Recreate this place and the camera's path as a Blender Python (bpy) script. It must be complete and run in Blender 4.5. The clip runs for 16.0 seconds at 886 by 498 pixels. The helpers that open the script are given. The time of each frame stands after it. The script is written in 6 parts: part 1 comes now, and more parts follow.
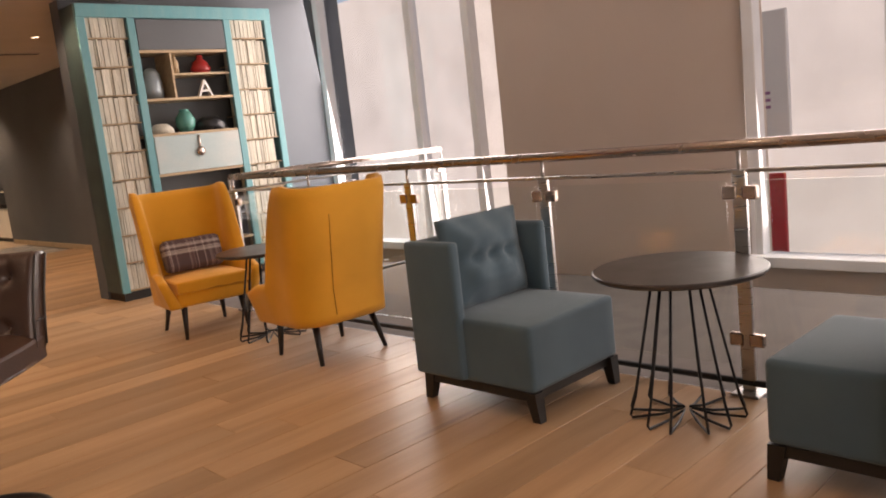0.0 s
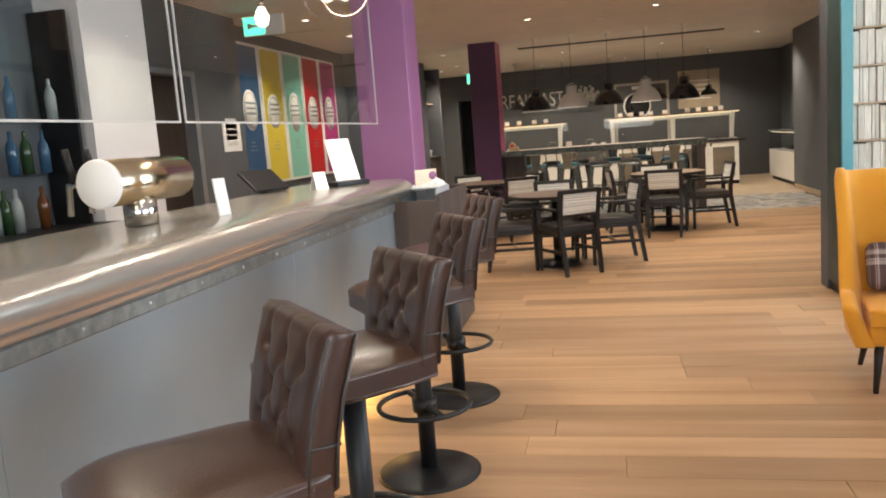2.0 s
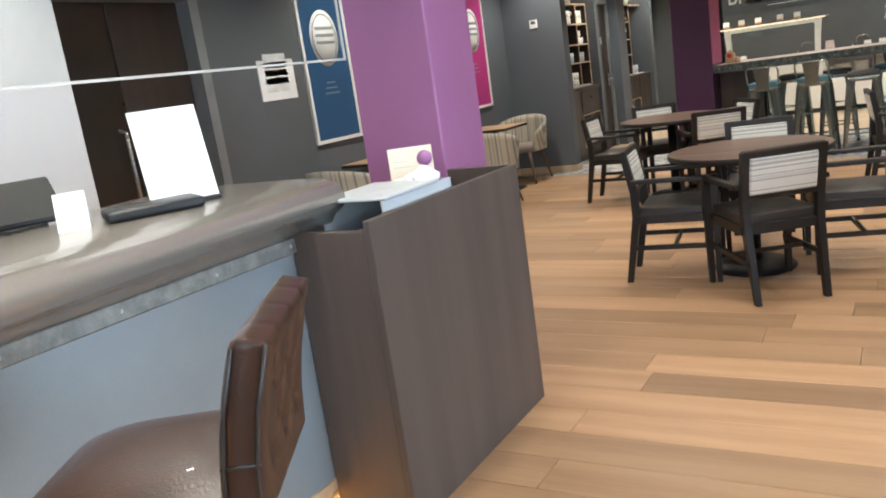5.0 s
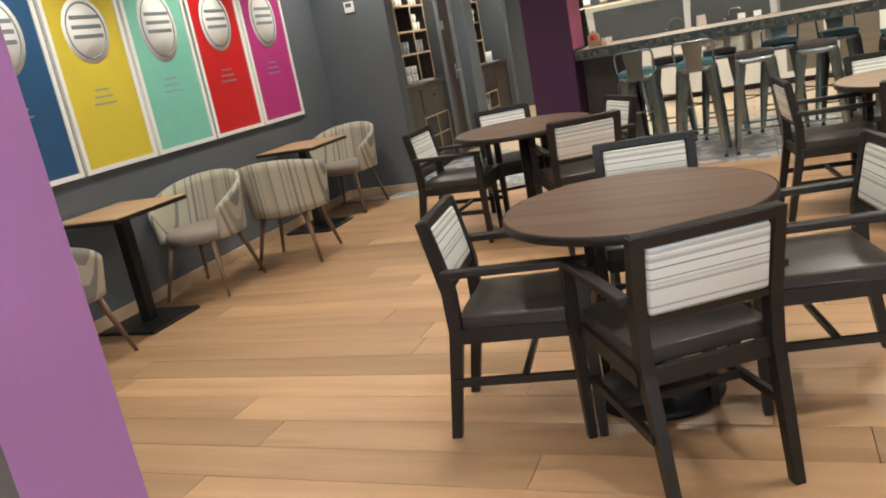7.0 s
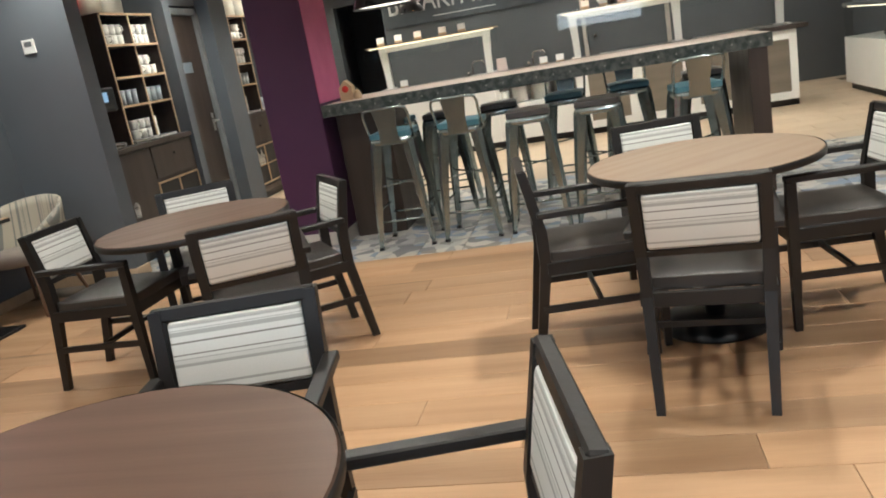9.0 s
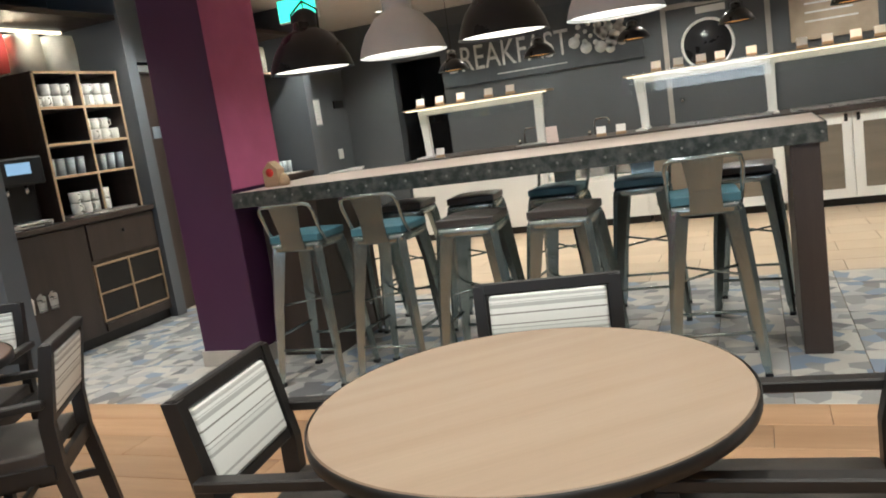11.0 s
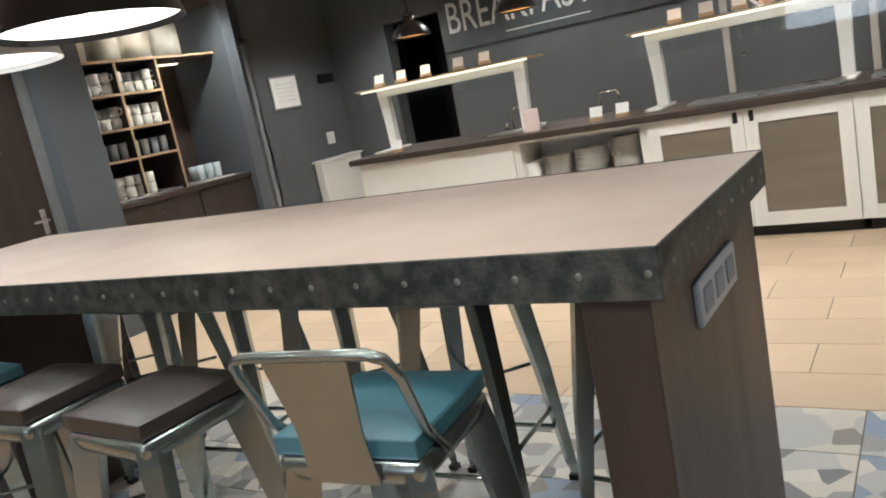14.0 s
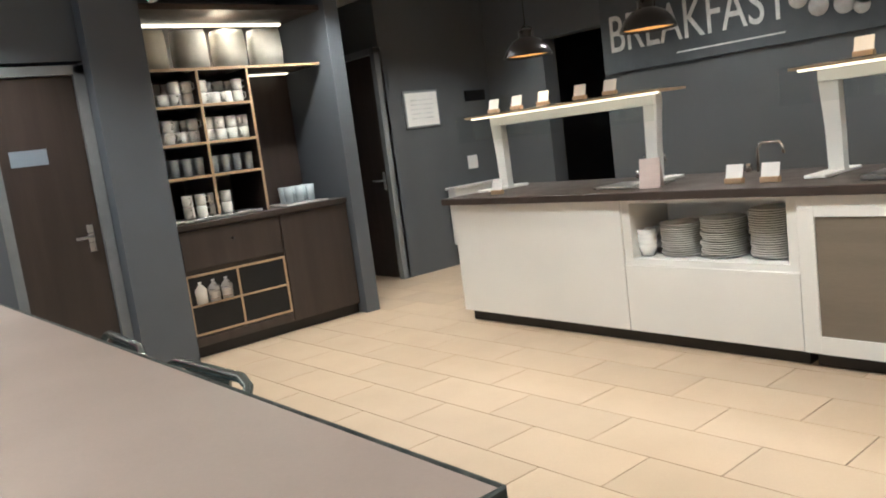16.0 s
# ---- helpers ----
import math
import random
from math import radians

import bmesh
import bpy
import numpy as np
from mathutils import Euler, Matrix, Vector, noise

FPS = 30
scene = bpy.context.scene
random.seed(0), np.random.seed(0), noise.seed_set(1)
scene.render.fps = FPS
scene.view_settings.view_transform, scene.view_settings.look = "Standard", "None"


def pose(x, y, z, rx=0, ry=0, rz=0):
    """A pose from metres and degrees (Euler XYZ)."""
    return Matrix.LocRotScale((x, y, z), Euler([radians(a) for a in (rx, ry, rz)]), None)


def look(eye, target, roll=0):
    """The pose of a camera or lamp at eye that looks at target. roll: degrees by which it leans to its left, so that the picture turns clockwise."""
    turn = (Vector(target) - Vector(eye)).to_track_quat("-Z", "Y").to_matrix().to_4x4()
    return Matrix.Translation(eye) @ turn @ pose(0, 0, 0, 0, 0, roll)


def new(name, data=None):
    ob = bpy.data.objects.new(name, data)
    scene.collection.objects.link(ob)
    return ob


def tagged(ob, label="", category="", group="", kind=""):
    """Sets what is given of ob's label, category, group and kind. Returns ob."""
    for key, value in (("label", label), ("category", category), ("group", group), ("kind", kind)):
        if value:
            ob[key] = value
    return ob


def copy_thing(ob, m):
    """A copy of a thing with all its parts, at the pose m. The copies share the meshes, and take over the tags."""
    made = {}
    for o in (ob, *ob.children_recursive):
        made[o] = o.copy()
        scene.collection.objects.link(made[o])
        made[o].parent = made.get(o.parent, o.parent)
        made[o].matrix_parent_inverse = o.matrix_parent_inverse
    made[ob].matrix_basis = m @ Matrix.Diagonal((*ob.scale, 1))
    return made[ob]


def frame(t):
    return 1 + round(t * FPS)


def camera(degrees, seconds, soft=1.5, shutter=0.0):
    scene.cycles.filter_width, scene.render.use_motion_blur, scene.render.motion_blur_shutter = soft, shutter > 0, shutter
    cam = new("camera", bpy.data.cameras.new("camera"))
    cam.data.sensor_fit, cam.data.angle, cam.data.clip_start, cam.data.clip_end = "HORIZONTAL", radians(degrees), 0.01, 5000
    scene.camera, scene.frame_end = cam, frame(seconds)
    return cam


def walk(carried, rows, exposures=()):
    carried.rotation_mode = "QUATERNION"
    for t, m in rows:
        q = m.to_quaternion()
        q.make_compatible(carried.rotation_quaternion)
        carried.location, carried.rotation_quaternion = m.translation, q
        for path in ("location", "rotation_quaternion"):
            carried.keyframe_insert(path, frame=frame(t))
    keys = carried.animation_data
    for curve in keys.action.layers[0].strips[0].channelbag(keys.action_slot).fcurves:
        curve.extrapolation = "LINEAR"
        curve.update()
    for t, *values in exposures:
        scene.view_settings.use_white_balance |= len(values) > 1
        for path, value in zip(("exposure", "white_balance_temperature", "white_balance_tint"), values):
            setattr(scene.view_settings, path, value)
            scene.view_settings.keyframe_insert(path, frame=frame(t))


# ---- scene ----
cam = camera(58.8, 16.0, soft=1.9)
# seconds, eye, target, roll
PATH = [
    (0, (0.332, -0.089, 1.263), (1.699, 1.34, 0.961), -6.3),
    (0.5, (0.678, 0.098, 1.288), (1.576, 1.859, 0.981), -7.0),
    (1, (1.009, 0.35, 1.323), (1.436, 2.284, 1.045), -6.4),
    (1.5, (1.269, 0.733, 1.339), (1.295, 2.715, 1.07), -4.6),
    (2, (1.523, 1.174, 1.346), (1.106, 3.11, 1.067), -4.3),
    (2.5, (1.657, 1.667, 1.366), (1.082, 3.556, 1.051), -4.8),
    (3, (1.763, 2.187, 1.348), (1.021, 4.013, 1.006), -6.3),
    (3.5, (1.811, 2.698, 1.323), (0.978, 4.474, 0.933), -7.7),
    (4, (1.822, 3.236, 1.34), (0.927, 4.989, 0.981), -8.2),
    (4.2, (1.847, 3.427, 1.361), (0.933, 5.166, 0.987), -8.2),
    (6.3, (1.522, 5.739, 1.339), (0.375, 7.317, 0.896), -8.5),
    (6.5, (1.46, 5.948, 1.32), (0.364, 7.558, 0.865), -8.5),
    (6.7, (1.443, 6.11, 1.322), (0.457, 7.787, 0.859), -9.7),
    (7, (1.418, 6.432, 1.334), (0.647, 8.21, 0.838), -10.8),
    (7.5, (1.488, 6.898, 1.333), (0.996, 8.767, 0.819), -11.7),
    (8, (1.578, 7.346, 1.301), (1.353, 9.26, 0.766), -10.3),
    (10.5, (2.551, 9.429, 1.305), (1.743, 11.224, 0.952), -8.9),
    (11, (2.742, 9.94, 1.286), (1.983, 11.763, 0.97), -8.4),
    (11.5, (2.918, 10.364, 1.274), (2.171, 12.19, 0.946), -8.4),
    (12, (3.097, 10.823, 1.25), (2.386, 12.661, 0.912), -8.4),
    (12.5, (3.17, 11.291, 1.25), (2.391, 13.096, 0.883), -9.0),
    (13, (3.256, 11.773, 1.248), (2.382, 13.528, 0.854), -9.5),
    (13.5, (3.334, 12.215, 1.335), (2.387, 13.921, 0.893), -10.5),
    (14, (3.401, 12.568, 1.348), (2.314, 14.201, 0.957), -11.4),
    (14.5, (3.439, 13.048, 1.323), (2.366, 14.692, 0.941), -11.2),
    (15, (3.494, 13.468, 1.361), (2.581, 15.198, 0.948), -11.6),
    (15.4, (3.505, 13.81, 1.35), (2.279, 15.343, 0.964), -10.4),
    (15.5, (3.498, 13.867, 1.359), (2.24, 15.372, 0.965), -9.6),
    (16, (3.49, 14.191, 1.351), (1.963, 15.453, 1.071), -7.4),
]
walk(cam, [(t, look(eye, target, roll)) for t, eye, target, roll in PATH],
     [(0.0, -0.55, 8600, 27), (1.5, 0.05, 7800, 18), (2.2, 0.15, 6000, 7), (4.2, 0.25, 5500, 4), (6.5, 0.32, 5800, 3), (8.2, 0.36, 5500, 2), (10.3, 0.33, 5400, 2), (12.0, 0.33, 5350, 4), (16.0, 0.27, 5250, 5)])

# ---- world, sun, large lights ----
world = bpy.data.worlds.new("sky")
scene.world = world
world.use_nodes = True
wn = world.node_tree
sky = wn.nodes.new("ShaderNodeTexSky")
sky.sky_type, sky.sun_disc, sky.sun_elevation, sky.sun_rotation = "NISHITA", False, radians(42), radians(-142)
wn.nodes["Background"].inputs["Strength"].default_value = 0.15
wn.links.new(sky.outputs[0], wn.nodes["Background"].inputs["Color"])
sun = new("sun", bpy.data.lights.new("sun", "SUN"))
sun.data.energy, sun.data.angle, sun.data.color = 5.0, radians(10), (1, 0.96, 0.9)
sun.matrix_world = look((-20, -26, 32), (10, 3, 0))


def area(name, eye, target, sx, sy, watts, colour):
    ob = new(name, bpy.data.lights.new(name, "AREA"))
    ob.data.shape, ob.data.size, ob.data.size_y, ob.data.energy, ob.data.color = "RECTANGLE", sx, sy, watts, colour
    ob.matrix_world = look(eye, target)
    return ob


# daylight panels at the two window openings, and one added, unseen, behind the start
area("window_daylight", (5.9, 6.3, 1.6), (0, 6.6, 0.9), 2.6, 2.6, 230, (0.84, 0.92, 1.0))
area("window_daylight", (5.9, 0.6, 1.5), (0, 0.6, 0.9), 4.0, 2.4, 190, (0.86, 0.93, 1.0))
area("window_daylight", (1.6, -3.9, 1.5), (1.6, 5, 0.8), 4.4, 2.3, 150, (0.95, 0.96, 1.0))


def spot(x, y, z, watts, degrees=110, colour=(1, 0.86, 0.68)):
    ob = new("downlight_beam", bpy.data.lights.new("downlight_beam", "SPOT"))
    ob.data.energy, ob.data.spot_size, ob.data.spot_blend, ob.data.shadow_soft_size, ob.data.color = watts, radians(degrees), 0.6, 0.06, colour
    ob.location = (x, y, z)
    return ob


# ---- materials ----
def mat(name, base, rough=0.5, metal=0.0, vary=0.08, scale=6.0, bump=0.05, fine=120.0, stretch=(1, 1, 1), second=None, mix=0.35,
        piece=0.0, coat=0.0, sheen=0.0, emit=None, power=0.0):
    """Base colour that drifts at two scales, with fine relief. second: colour of soft stains; piece: spread between alike pieces."""
    m = bpy.data.materials.new(name)
    m.use_nodes = True
    nt = m.node_tree
    b = nt.nodes["Principled BSDF"]
    link = nt.links.new
    b.inputs["Roughness"].default_value, b.inputs["Metallic"].default_value = rough, metal
    b.inputs["Coat Weight"].default_value = coat
    b.inputs["Sheen Weight"].default_value = sheen
    tc = nt.nodes.new("ShaderNodeTexCoord")
    mp = nt.nodes.new("ShaderNodeMapping")
    mp.inputs["Scale"].default_value = stretch
    link(tc.outputs["Object"], mp.inputs["Vector"])
    info = nt.nodes.new("ShaderNodeObjectInfo")
    if piece:
        add = nt.nodes.new("ShaderNodeVectorMath")
        add.operation = "MULTIPLY_ADD"
        link(info.outputs["Random"], add.inputs[0])
        add.inputs[1].default_value = (37, 23, 11)
        link(tc.outputs["Object"], add.inputs[2])
        link(add.outputs[0], mp.inputs["Vector"])
    n1 = nt.nodes.new("ShaderNodeTexNoise")
    n1.inputs["Scale"].default_value, n1.inputs["Detail"].default_value = scale, 5
    n2 = nt.nodes.new("ShaderNodeTexNoise")
    n2.inputs["Scale"].default_value, n2.inputs["Detail"].default_value = fine, 3
    for n in (n1, n2):
        link(mp.outputs[0], n.inputs["Vector"])
    r1 = nt.nodes.new("ShaderNodeMix")
    r1.data_type = "RGBA"
    dark = second or tuple(c * (1 - 2.2 * vary) for c in base)
    r1.inputs[6].default_value, r1.inputs[7].default_value = (*base, 1), (*dark, 1)
    ramp = nt.nodes.new("ShaderNodeMapRange")
    ramp.inputs[1].default_value, ramp.inputs[2].default_value = 0.38, 0.72
    ramp.inputs[4].default_value = mix if second else 1.0
    link(n1.outputs[0], ramp.inputs[0])
    link(ramp.outputs[0], r1.inputs[0])
    hsv = nt.nodes.new("ShaderNodeHueSaturation")
    link(r1.outputs[2], hsv.inputs["Color"])
    mr = nt.nodes.new("ShaderNodeMapRange")
    mr.inputs[3].default_value, mr.inputs[4].default_value = 1 - vary, 1 + vary
    link(n2.outputs[0], mr.inputs[0])
    if piece:
        mr2 = nt.nodes.new("ShaderNodeMapRange")
        mr2.inputs[3].default_value, mr2.inputs[4].default_value = 1 - piece, 1 + piece
        link(info.outputs["Random"], mr2.inputs[0])
        mul = nt.nodes.new("ShaderNodeMath")
        mul.operation = "MULTIPLY"
        link(mr.outputs[0], mul.inputs[0])
        link(mr2.outputs[0], mul.inputs[1])
        link(mul.outputs[0], hsv.inputs["Value"])
    else:
        link(mr.outputs[0], hsv.inputs["Value"])
    link(hsv.outputs[0], b.inputs["Base Color"])
    rr = nt.nodes.new("ShaderNodeMapRange")
    rr.inputs[3].default_value, rr.inputs[4].default_value = max(0.02, rough - 0.08), min(1, rough + 0.1)
    link(n1.outputs[0], rr.inputs[0])
    link(rr.outputs[0], b.inputs["Roughness"])
    if bump:
        bp = nt.nodes.new("ShaderNodeBump")
        bp.inputs["Strength"].default_value, bp.inputs["Distance"].default_value = bump, 0.01
        link(n2.outputs[0], bp.inputs["Height"])
        link(bp.outputs[0], b.inputs["Normal"])
    if emit:
        b.inputs["Emission Color"].default_value, b.inputs["Emission Strength"].default_value = (*emit, 1), power
    return m


def glass_mat(name, tint=(1, 1, 1), rough=0.0):
    """Clear pane: mostly straight through, with a mirror gloss."""
    m = bpy.data.materials.new(name)
    m.use_nodes = True
    nt = m.node_tree
    nt.nodes.remove(nt.nodes["Principled BSDF"])
    t, g, mx, f, pw, mr = [nt.nodes.new("ShaderNode" + k) for k in ("BsdfTransparent", "BsdfGlossy", "MixShader", "LayerWeight", "Math", "MapRange")]
    t.inputs[0].default_value = (*tint, 1)
    g.inputs["Roughness"].default_value = rough
    pw.operation = "POWER"
    pw.inputs[1].default_value = 4.0
    mr.inputs[3].default_value, mr.inputs[4].default_value = 0.03, 0.55
    nt.links.new(f.outputs["Facing"], pw.inputs[0])
    nt.links.new(pw.outputs[0], mr.inputs[0])
    nt.links.new(mr.outputs[0], mx.inputs[0])
    nt.links.new(t.outputs[0], mx.inputs[1])
    nt.links.new(g.outputs[0], mx.inputs[2])
    nt.links.new(mx.outputs[0], nt.nodes["Material Output"].inputs[0])
    return m


def tile_mat(name):
    """Patchwork floor tile: straight-edged shards in cream, greys and slate blue, another cut for every tile."""
    m = mat(name, (0.5, 0.48, 0.44), 0.45, vary=0.05, piece=0.06, bump=0.03)
    nt = m.node_tree
    b = nt.nodes["Principled BSDF"]
    tc, info = nt.nodes["Texture Coordinate"], nt.nodes["Object Info"]
    add = nt.nodes.new("ShaderNodeVectorMath")
    add.operation = "MULTIPLY_ADD"
    add.inputs[1].default_value = (61, 43, 0)
    nt.links.new(info.outputs["Random"], add.inputs[0])
    nt.links.new(tc.outputs["Object"], add.inputs[2])
    v = nt.nodes.new("ShaderNodeTexVoronoi")
    v.voronoi_dimensions = "2D"
    v.inputs["Scale"].default_value = 10
    nt.links.new(add.outputs[0], v.inputs["Vector"])
    sep = nt.nodes.new("ShaderNodeSeparateColor")
    nt.links.new(v.outputs["Color"], sep.inputs[0])
    cr = nt.nodes.new("ShaderNodeValToRGB")
    cr.color_ramp.interpolation = "CONSTANT"
    stops = [(0, (0.47, 0.44, 0.4)), (0.24, (0.26, 0.255, 0.25)), (0.46, (0.38, 0.375, 0.37)), (0.62, (0.15, 0.15, 0.16)), (0.72, (0.2, 0.25, 0.34)), (0.84, (0.5, 0.48, 0.44)), (0.93, (0.2, 0.185, 0.17))]
    for i, (p, c) in enumerate(stops):
        e = cr.color_ramp.elements[i] if i < 2 else cr.color_ramp.elements.new(p)
        e.position, e.color = p, (*c, 1)
    nt.links.new(sep.outputs[0], cr.inputs[0])
    old = b.inputs["Base Color"].links[0].from_node
    nt.links.new(cr.outputs[0], old.inputs["Color"])
    return m


def stripe_mat(name, cols, scale, axis=2, rough=0.8):
    """Woven fabric with irregular stripes across one axis."""
    m = mat(name, cols[0], rough, vary=0.06, fine=400, bump=0.2)
    nt = m.node_tree
    tc = nt.nodes["Texture Coordinate"]
    sep = nt.nodes.new("ShaderNodeSeparateXYZ")
    nt.links.new(tc.outputs["Object"], sep.inputs[0])
    n = nt.nodes.new("ShaderNodeTexNoise")
    n.noise_dimensions = "1D"
    n.inputs["Scale"].default_value, n.inputs["Detail"].default_value = scale, 2
    nt.links.new(sep.outputs[axis], n.inputs["W"])
    cr = nt.nodes.new("ShaderNodeValToRGB")
    cr.color_ramp.interpolation = "CONSTANT"
    for i, c in enumerate(cols):
        e = cr.color_ramp.elements[i] if i < 2 else cr.color_ramp.elements.new(0.5)
        e.position, e.color = 0 if i == 0 else 0.36 + 0.28 * (i - 1) / max(1, len(cols) - 2), (*c, 1)
    nt.links.new(n.outputs[0], cr.inputs[0])
    old = nt.nodes["Principled BSDF"].inputs["Base Color"].links[0].from_node
    nt.links.new(cr.outputs[0], old.inputs["Color"])
    return m


M_OAK = mat("oak_plank", (0.40, 0.245, 0.135), 0.42, vary=0.1, scale=2.2, fine=26, stretch=(0.25, 3, 3), second=(0.25, 0.135, 0.065), mix=0.75, piece=0.22, bump=0.08)
def knots(m):
    """Small dark knots and a fine dark grain on oak."""
    nt = m.node_tree
    mp = nt.nodes["Mapping"]
    v = nt.nodes.new("ShaderNodeTexVoronoi")
    v.inputs["Scale"].default_value = 1.1
    nt.links.new(mp.outputs[0], v.inputs["Vector"])
    mr = nt.nodes.new("ShaderNodeMapRange")
    mr.inputs[1].default_value, mr.inputs[2].default_value, mr.inputs[3].default_value, mr.inputs[4].default_value = 0.02, 0.1, 0.85, 0.0
    nt.links.new(v.outputs["Distance"], mr.inputs[0])
    hs = nt.nodes["Hue/Saturation/Value"]
    mx = nt.nodes.new("ShaderNodeMix")
    mx.data_type = "RGBA"
    mx.inputs[7].default_value = (0.12, 0.06, 0.03, 1)
    nt.links.new(mr.outputs[0], mx.inputs[0])
    nt.links.new(hs.outputs[0], mx.inputs[6])
    nt.links.new(mx.outputs[2], nt.nodes["Principled BSDF"].inputs["Base Color"])


knots(M_OAK)
M_GROUT = mat("grout", (0.16, 0.13, 0.1), 0.9)
M_BEIGE = mat("beige_tile", (0.50, 0.385, 0.265), 0.4, vary=0.05, scale=3, second=(0.42, 0.32, 0.22), piece=0.06, bump=0.02)
M_PATCH = tile_mat("patchwork_tile")
M_SUB = mat("screed", (0.12, 0.1, 0.09), 0.9)
M_CEIL = mat("ceiling_paint", (0.62, 0.58, 0.55), 0.9, vary=0.03, scale=1.5, bump=0.02)
M_GREY = mat("grey_wall_paint", (0.105, 0.116, 0.131), 0.7, vary=0.05, scale=1.2, bump=0.03)
M_DARKWALL = mat("charcoal_wall_paint", (0.1, 0.107, 0.114), 0.65, vary=0.06, scale=1.2, bump=0.03)
M_WHITEWALL = mat("white_wall_paint", (0.7, 0.68, 0.655), 0.6, vary=0.02, scale=1.5, bump=0.02)
M_TAUPE = mat("taupe_wall_panel", (0.58, 0.48, 0.42), 0.8, vary=0.03, scale=1.0, bump=0.03)
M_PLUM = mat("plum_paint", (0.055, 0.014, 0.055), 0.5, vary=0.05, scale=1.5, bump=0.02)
M_PURPLE = mat("purple_paint", (0.32, 0.135, 0.29), 0.5, vary=0.04, scale=1.5, bump=0.02)
M_WHITE = mat("white_lacquer", (0.8, 0.79, 0.76), 0.35, vary=0.02, scale=2, bump=0.01)
M_FRAMEW = mat("white_window_frame", (0.85, 0.86, 0.88), 0.4, vary=0.02)
M_STEEL = mat("brushed_steel", (0.55, 0.54, 0.53), 0.28, 1.0, vary=0.08, fine=300, stretch=(1, 1, 12))
M_CHROME = mat("chrome", (0.75, 0.75, 0.74), 0.1, 1.0, vary=0.02, bump=0)
M_GUN = mat("gunmetal_stool", (0.36, 0.41, 0.40), 0.22, 0.9, vary=0.06, scale=5, second=(0.21, 0.24, 0.24), mix=0.5, bump=0.02)
M_ZINC = mat("zinc_sheet", (0.315, 0.362, 0.385), 0.36, 0.45, vary=0.05, scale=1.4, second=(0.21, 0.235, 0.26), mix=0.6, bump=0.03)
M_ZINCTOP = mat("worn_zinc_counter", (0.50, 0.46, 0.41), 0.2, 0.6, vary=0.05, scale=1.6, second=(0.42, 0.385, 0.34), mix=0.5, bump=0.03)
M_AGED = mat("aged_metal_edge", (0.05, 0.06, 0.057), 0.5, 0.7, vary=0.25, scale=26, second=(0.24, 0.25, 0.23), mix=0.5, bump=0.2)
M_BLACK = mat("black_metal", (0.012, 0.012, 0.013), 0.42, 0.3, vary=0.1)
M_BLACKW = mat("black_stained_wood", (0.010, 0.008, 0.007), 0.46, vary=0.15, scale=4, fine=60, stretch=(1, 1, 0.15), bump=0.05)
M_WENGE = mat("dark_wood_laminate", (0.045, 0.032, 0.026), 0.45, vary=0.12, scale=3, fine=40, stretch=(3, 3, 0.2), bump=0.04)
M_TABLE = mat("walnut_tabletop", (0.115, 0.068, 0.048), 0.38, vary=0.12, scale=3, fine=30, stretch=(0.25, 4, 1), second=(0.07, 0.04, 0.028), mix=0.6, bump=0.02)
M_TABLEL = mat("light_oak_tabletop", (0.42, 0.27, 0.15), 0.4, vary=0.1, scale=3, fine=30, stretch=(0.25, 4, 1), bump=0.02)
M_HIGHTOP = mat("pale_laminate_worktop", (0.57, 0.475, 0.42), 0.36, vary=0.04, scale=4, fine=200, bump=0.01)
M_STATION = mat("smoked_oak_board", (0.085, 0.065, 0.055), 0.5, vary=0.1, scale=3, fine=40, stretch=(3, 3, 0.2), bump=0.04)
M_SOCKET = mat("blue_grey_steel", (0.35, 0.42, 0.52), 0.35, 0.5, vary=0.04)
M_LEATHER = mat("brown_leather", (0.05, 0.022, 0.013), 0.3, vary=0.12, scale=5, second=(0.022, 0.011, 0.008), mix=0.6, fine=180, bump=0.12, coat=0.15)
M_DKLEATHER = mat("charcoal_leather", (0.04, 0.034, 0.03), 0.36, vary=0.1, scale=5, fine=180, bump=0.1)
M_YELLOW = mat("mustard_wool", (0.72, 0.32, 0.018), 0.8, vary=0.06, scale=3, fine=260, bump=0.15, sheen=0.2)
M_BLUE = mat("blue_grey_wool", (0.055, 0.105, 0.135), 0.85, vary=0.08, scale=3, fine=320, bump=0.2, sheen=0.2)
M_TEALSEAT = mat("teal_vinyl", (0.06, 0.155, 0.20), 0.42, vary=0.08, scale=4, fine=150, bump=0.06)
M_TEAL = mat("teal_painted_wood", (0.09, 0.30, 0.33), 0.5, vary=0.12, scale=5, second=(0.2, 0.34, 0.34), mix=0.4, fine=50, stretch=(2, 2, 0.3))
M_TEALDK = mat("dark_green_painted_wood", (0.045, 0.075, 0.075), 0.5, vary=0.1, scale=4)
M_PAGES = mat("old_paper", (0.60, 0.56, 0.47), 0.85, vary=0.1, scale=8, piece=0.12, fine=90, stretch=(8, 1, 1), bump=0.1)
M_FLAP = mat("worn_pale_teal_paint", (0.36, 0.45, 0.45), 0.55, vary=0.1, scale=3, second=(0.55, 0.52, 0.47), mix=0.6)
M_GLASS = glass_mat("clear_glass", (0.97, 0.985, 0.98))
M_WINGLASS = glass_mat("window_glass", (0.96, 0.98, 1.0))
M_CONC = mat("outside_concrete", (0.78, 0.78, 0.79), 0.9, vary=0.08, scale=0.8, fine=20, bump=0.1)
M_LED = mat("warm_led", (1, 0.8, 0.5), 0.5, emit=(1, 0.62, 0.16), power=42)
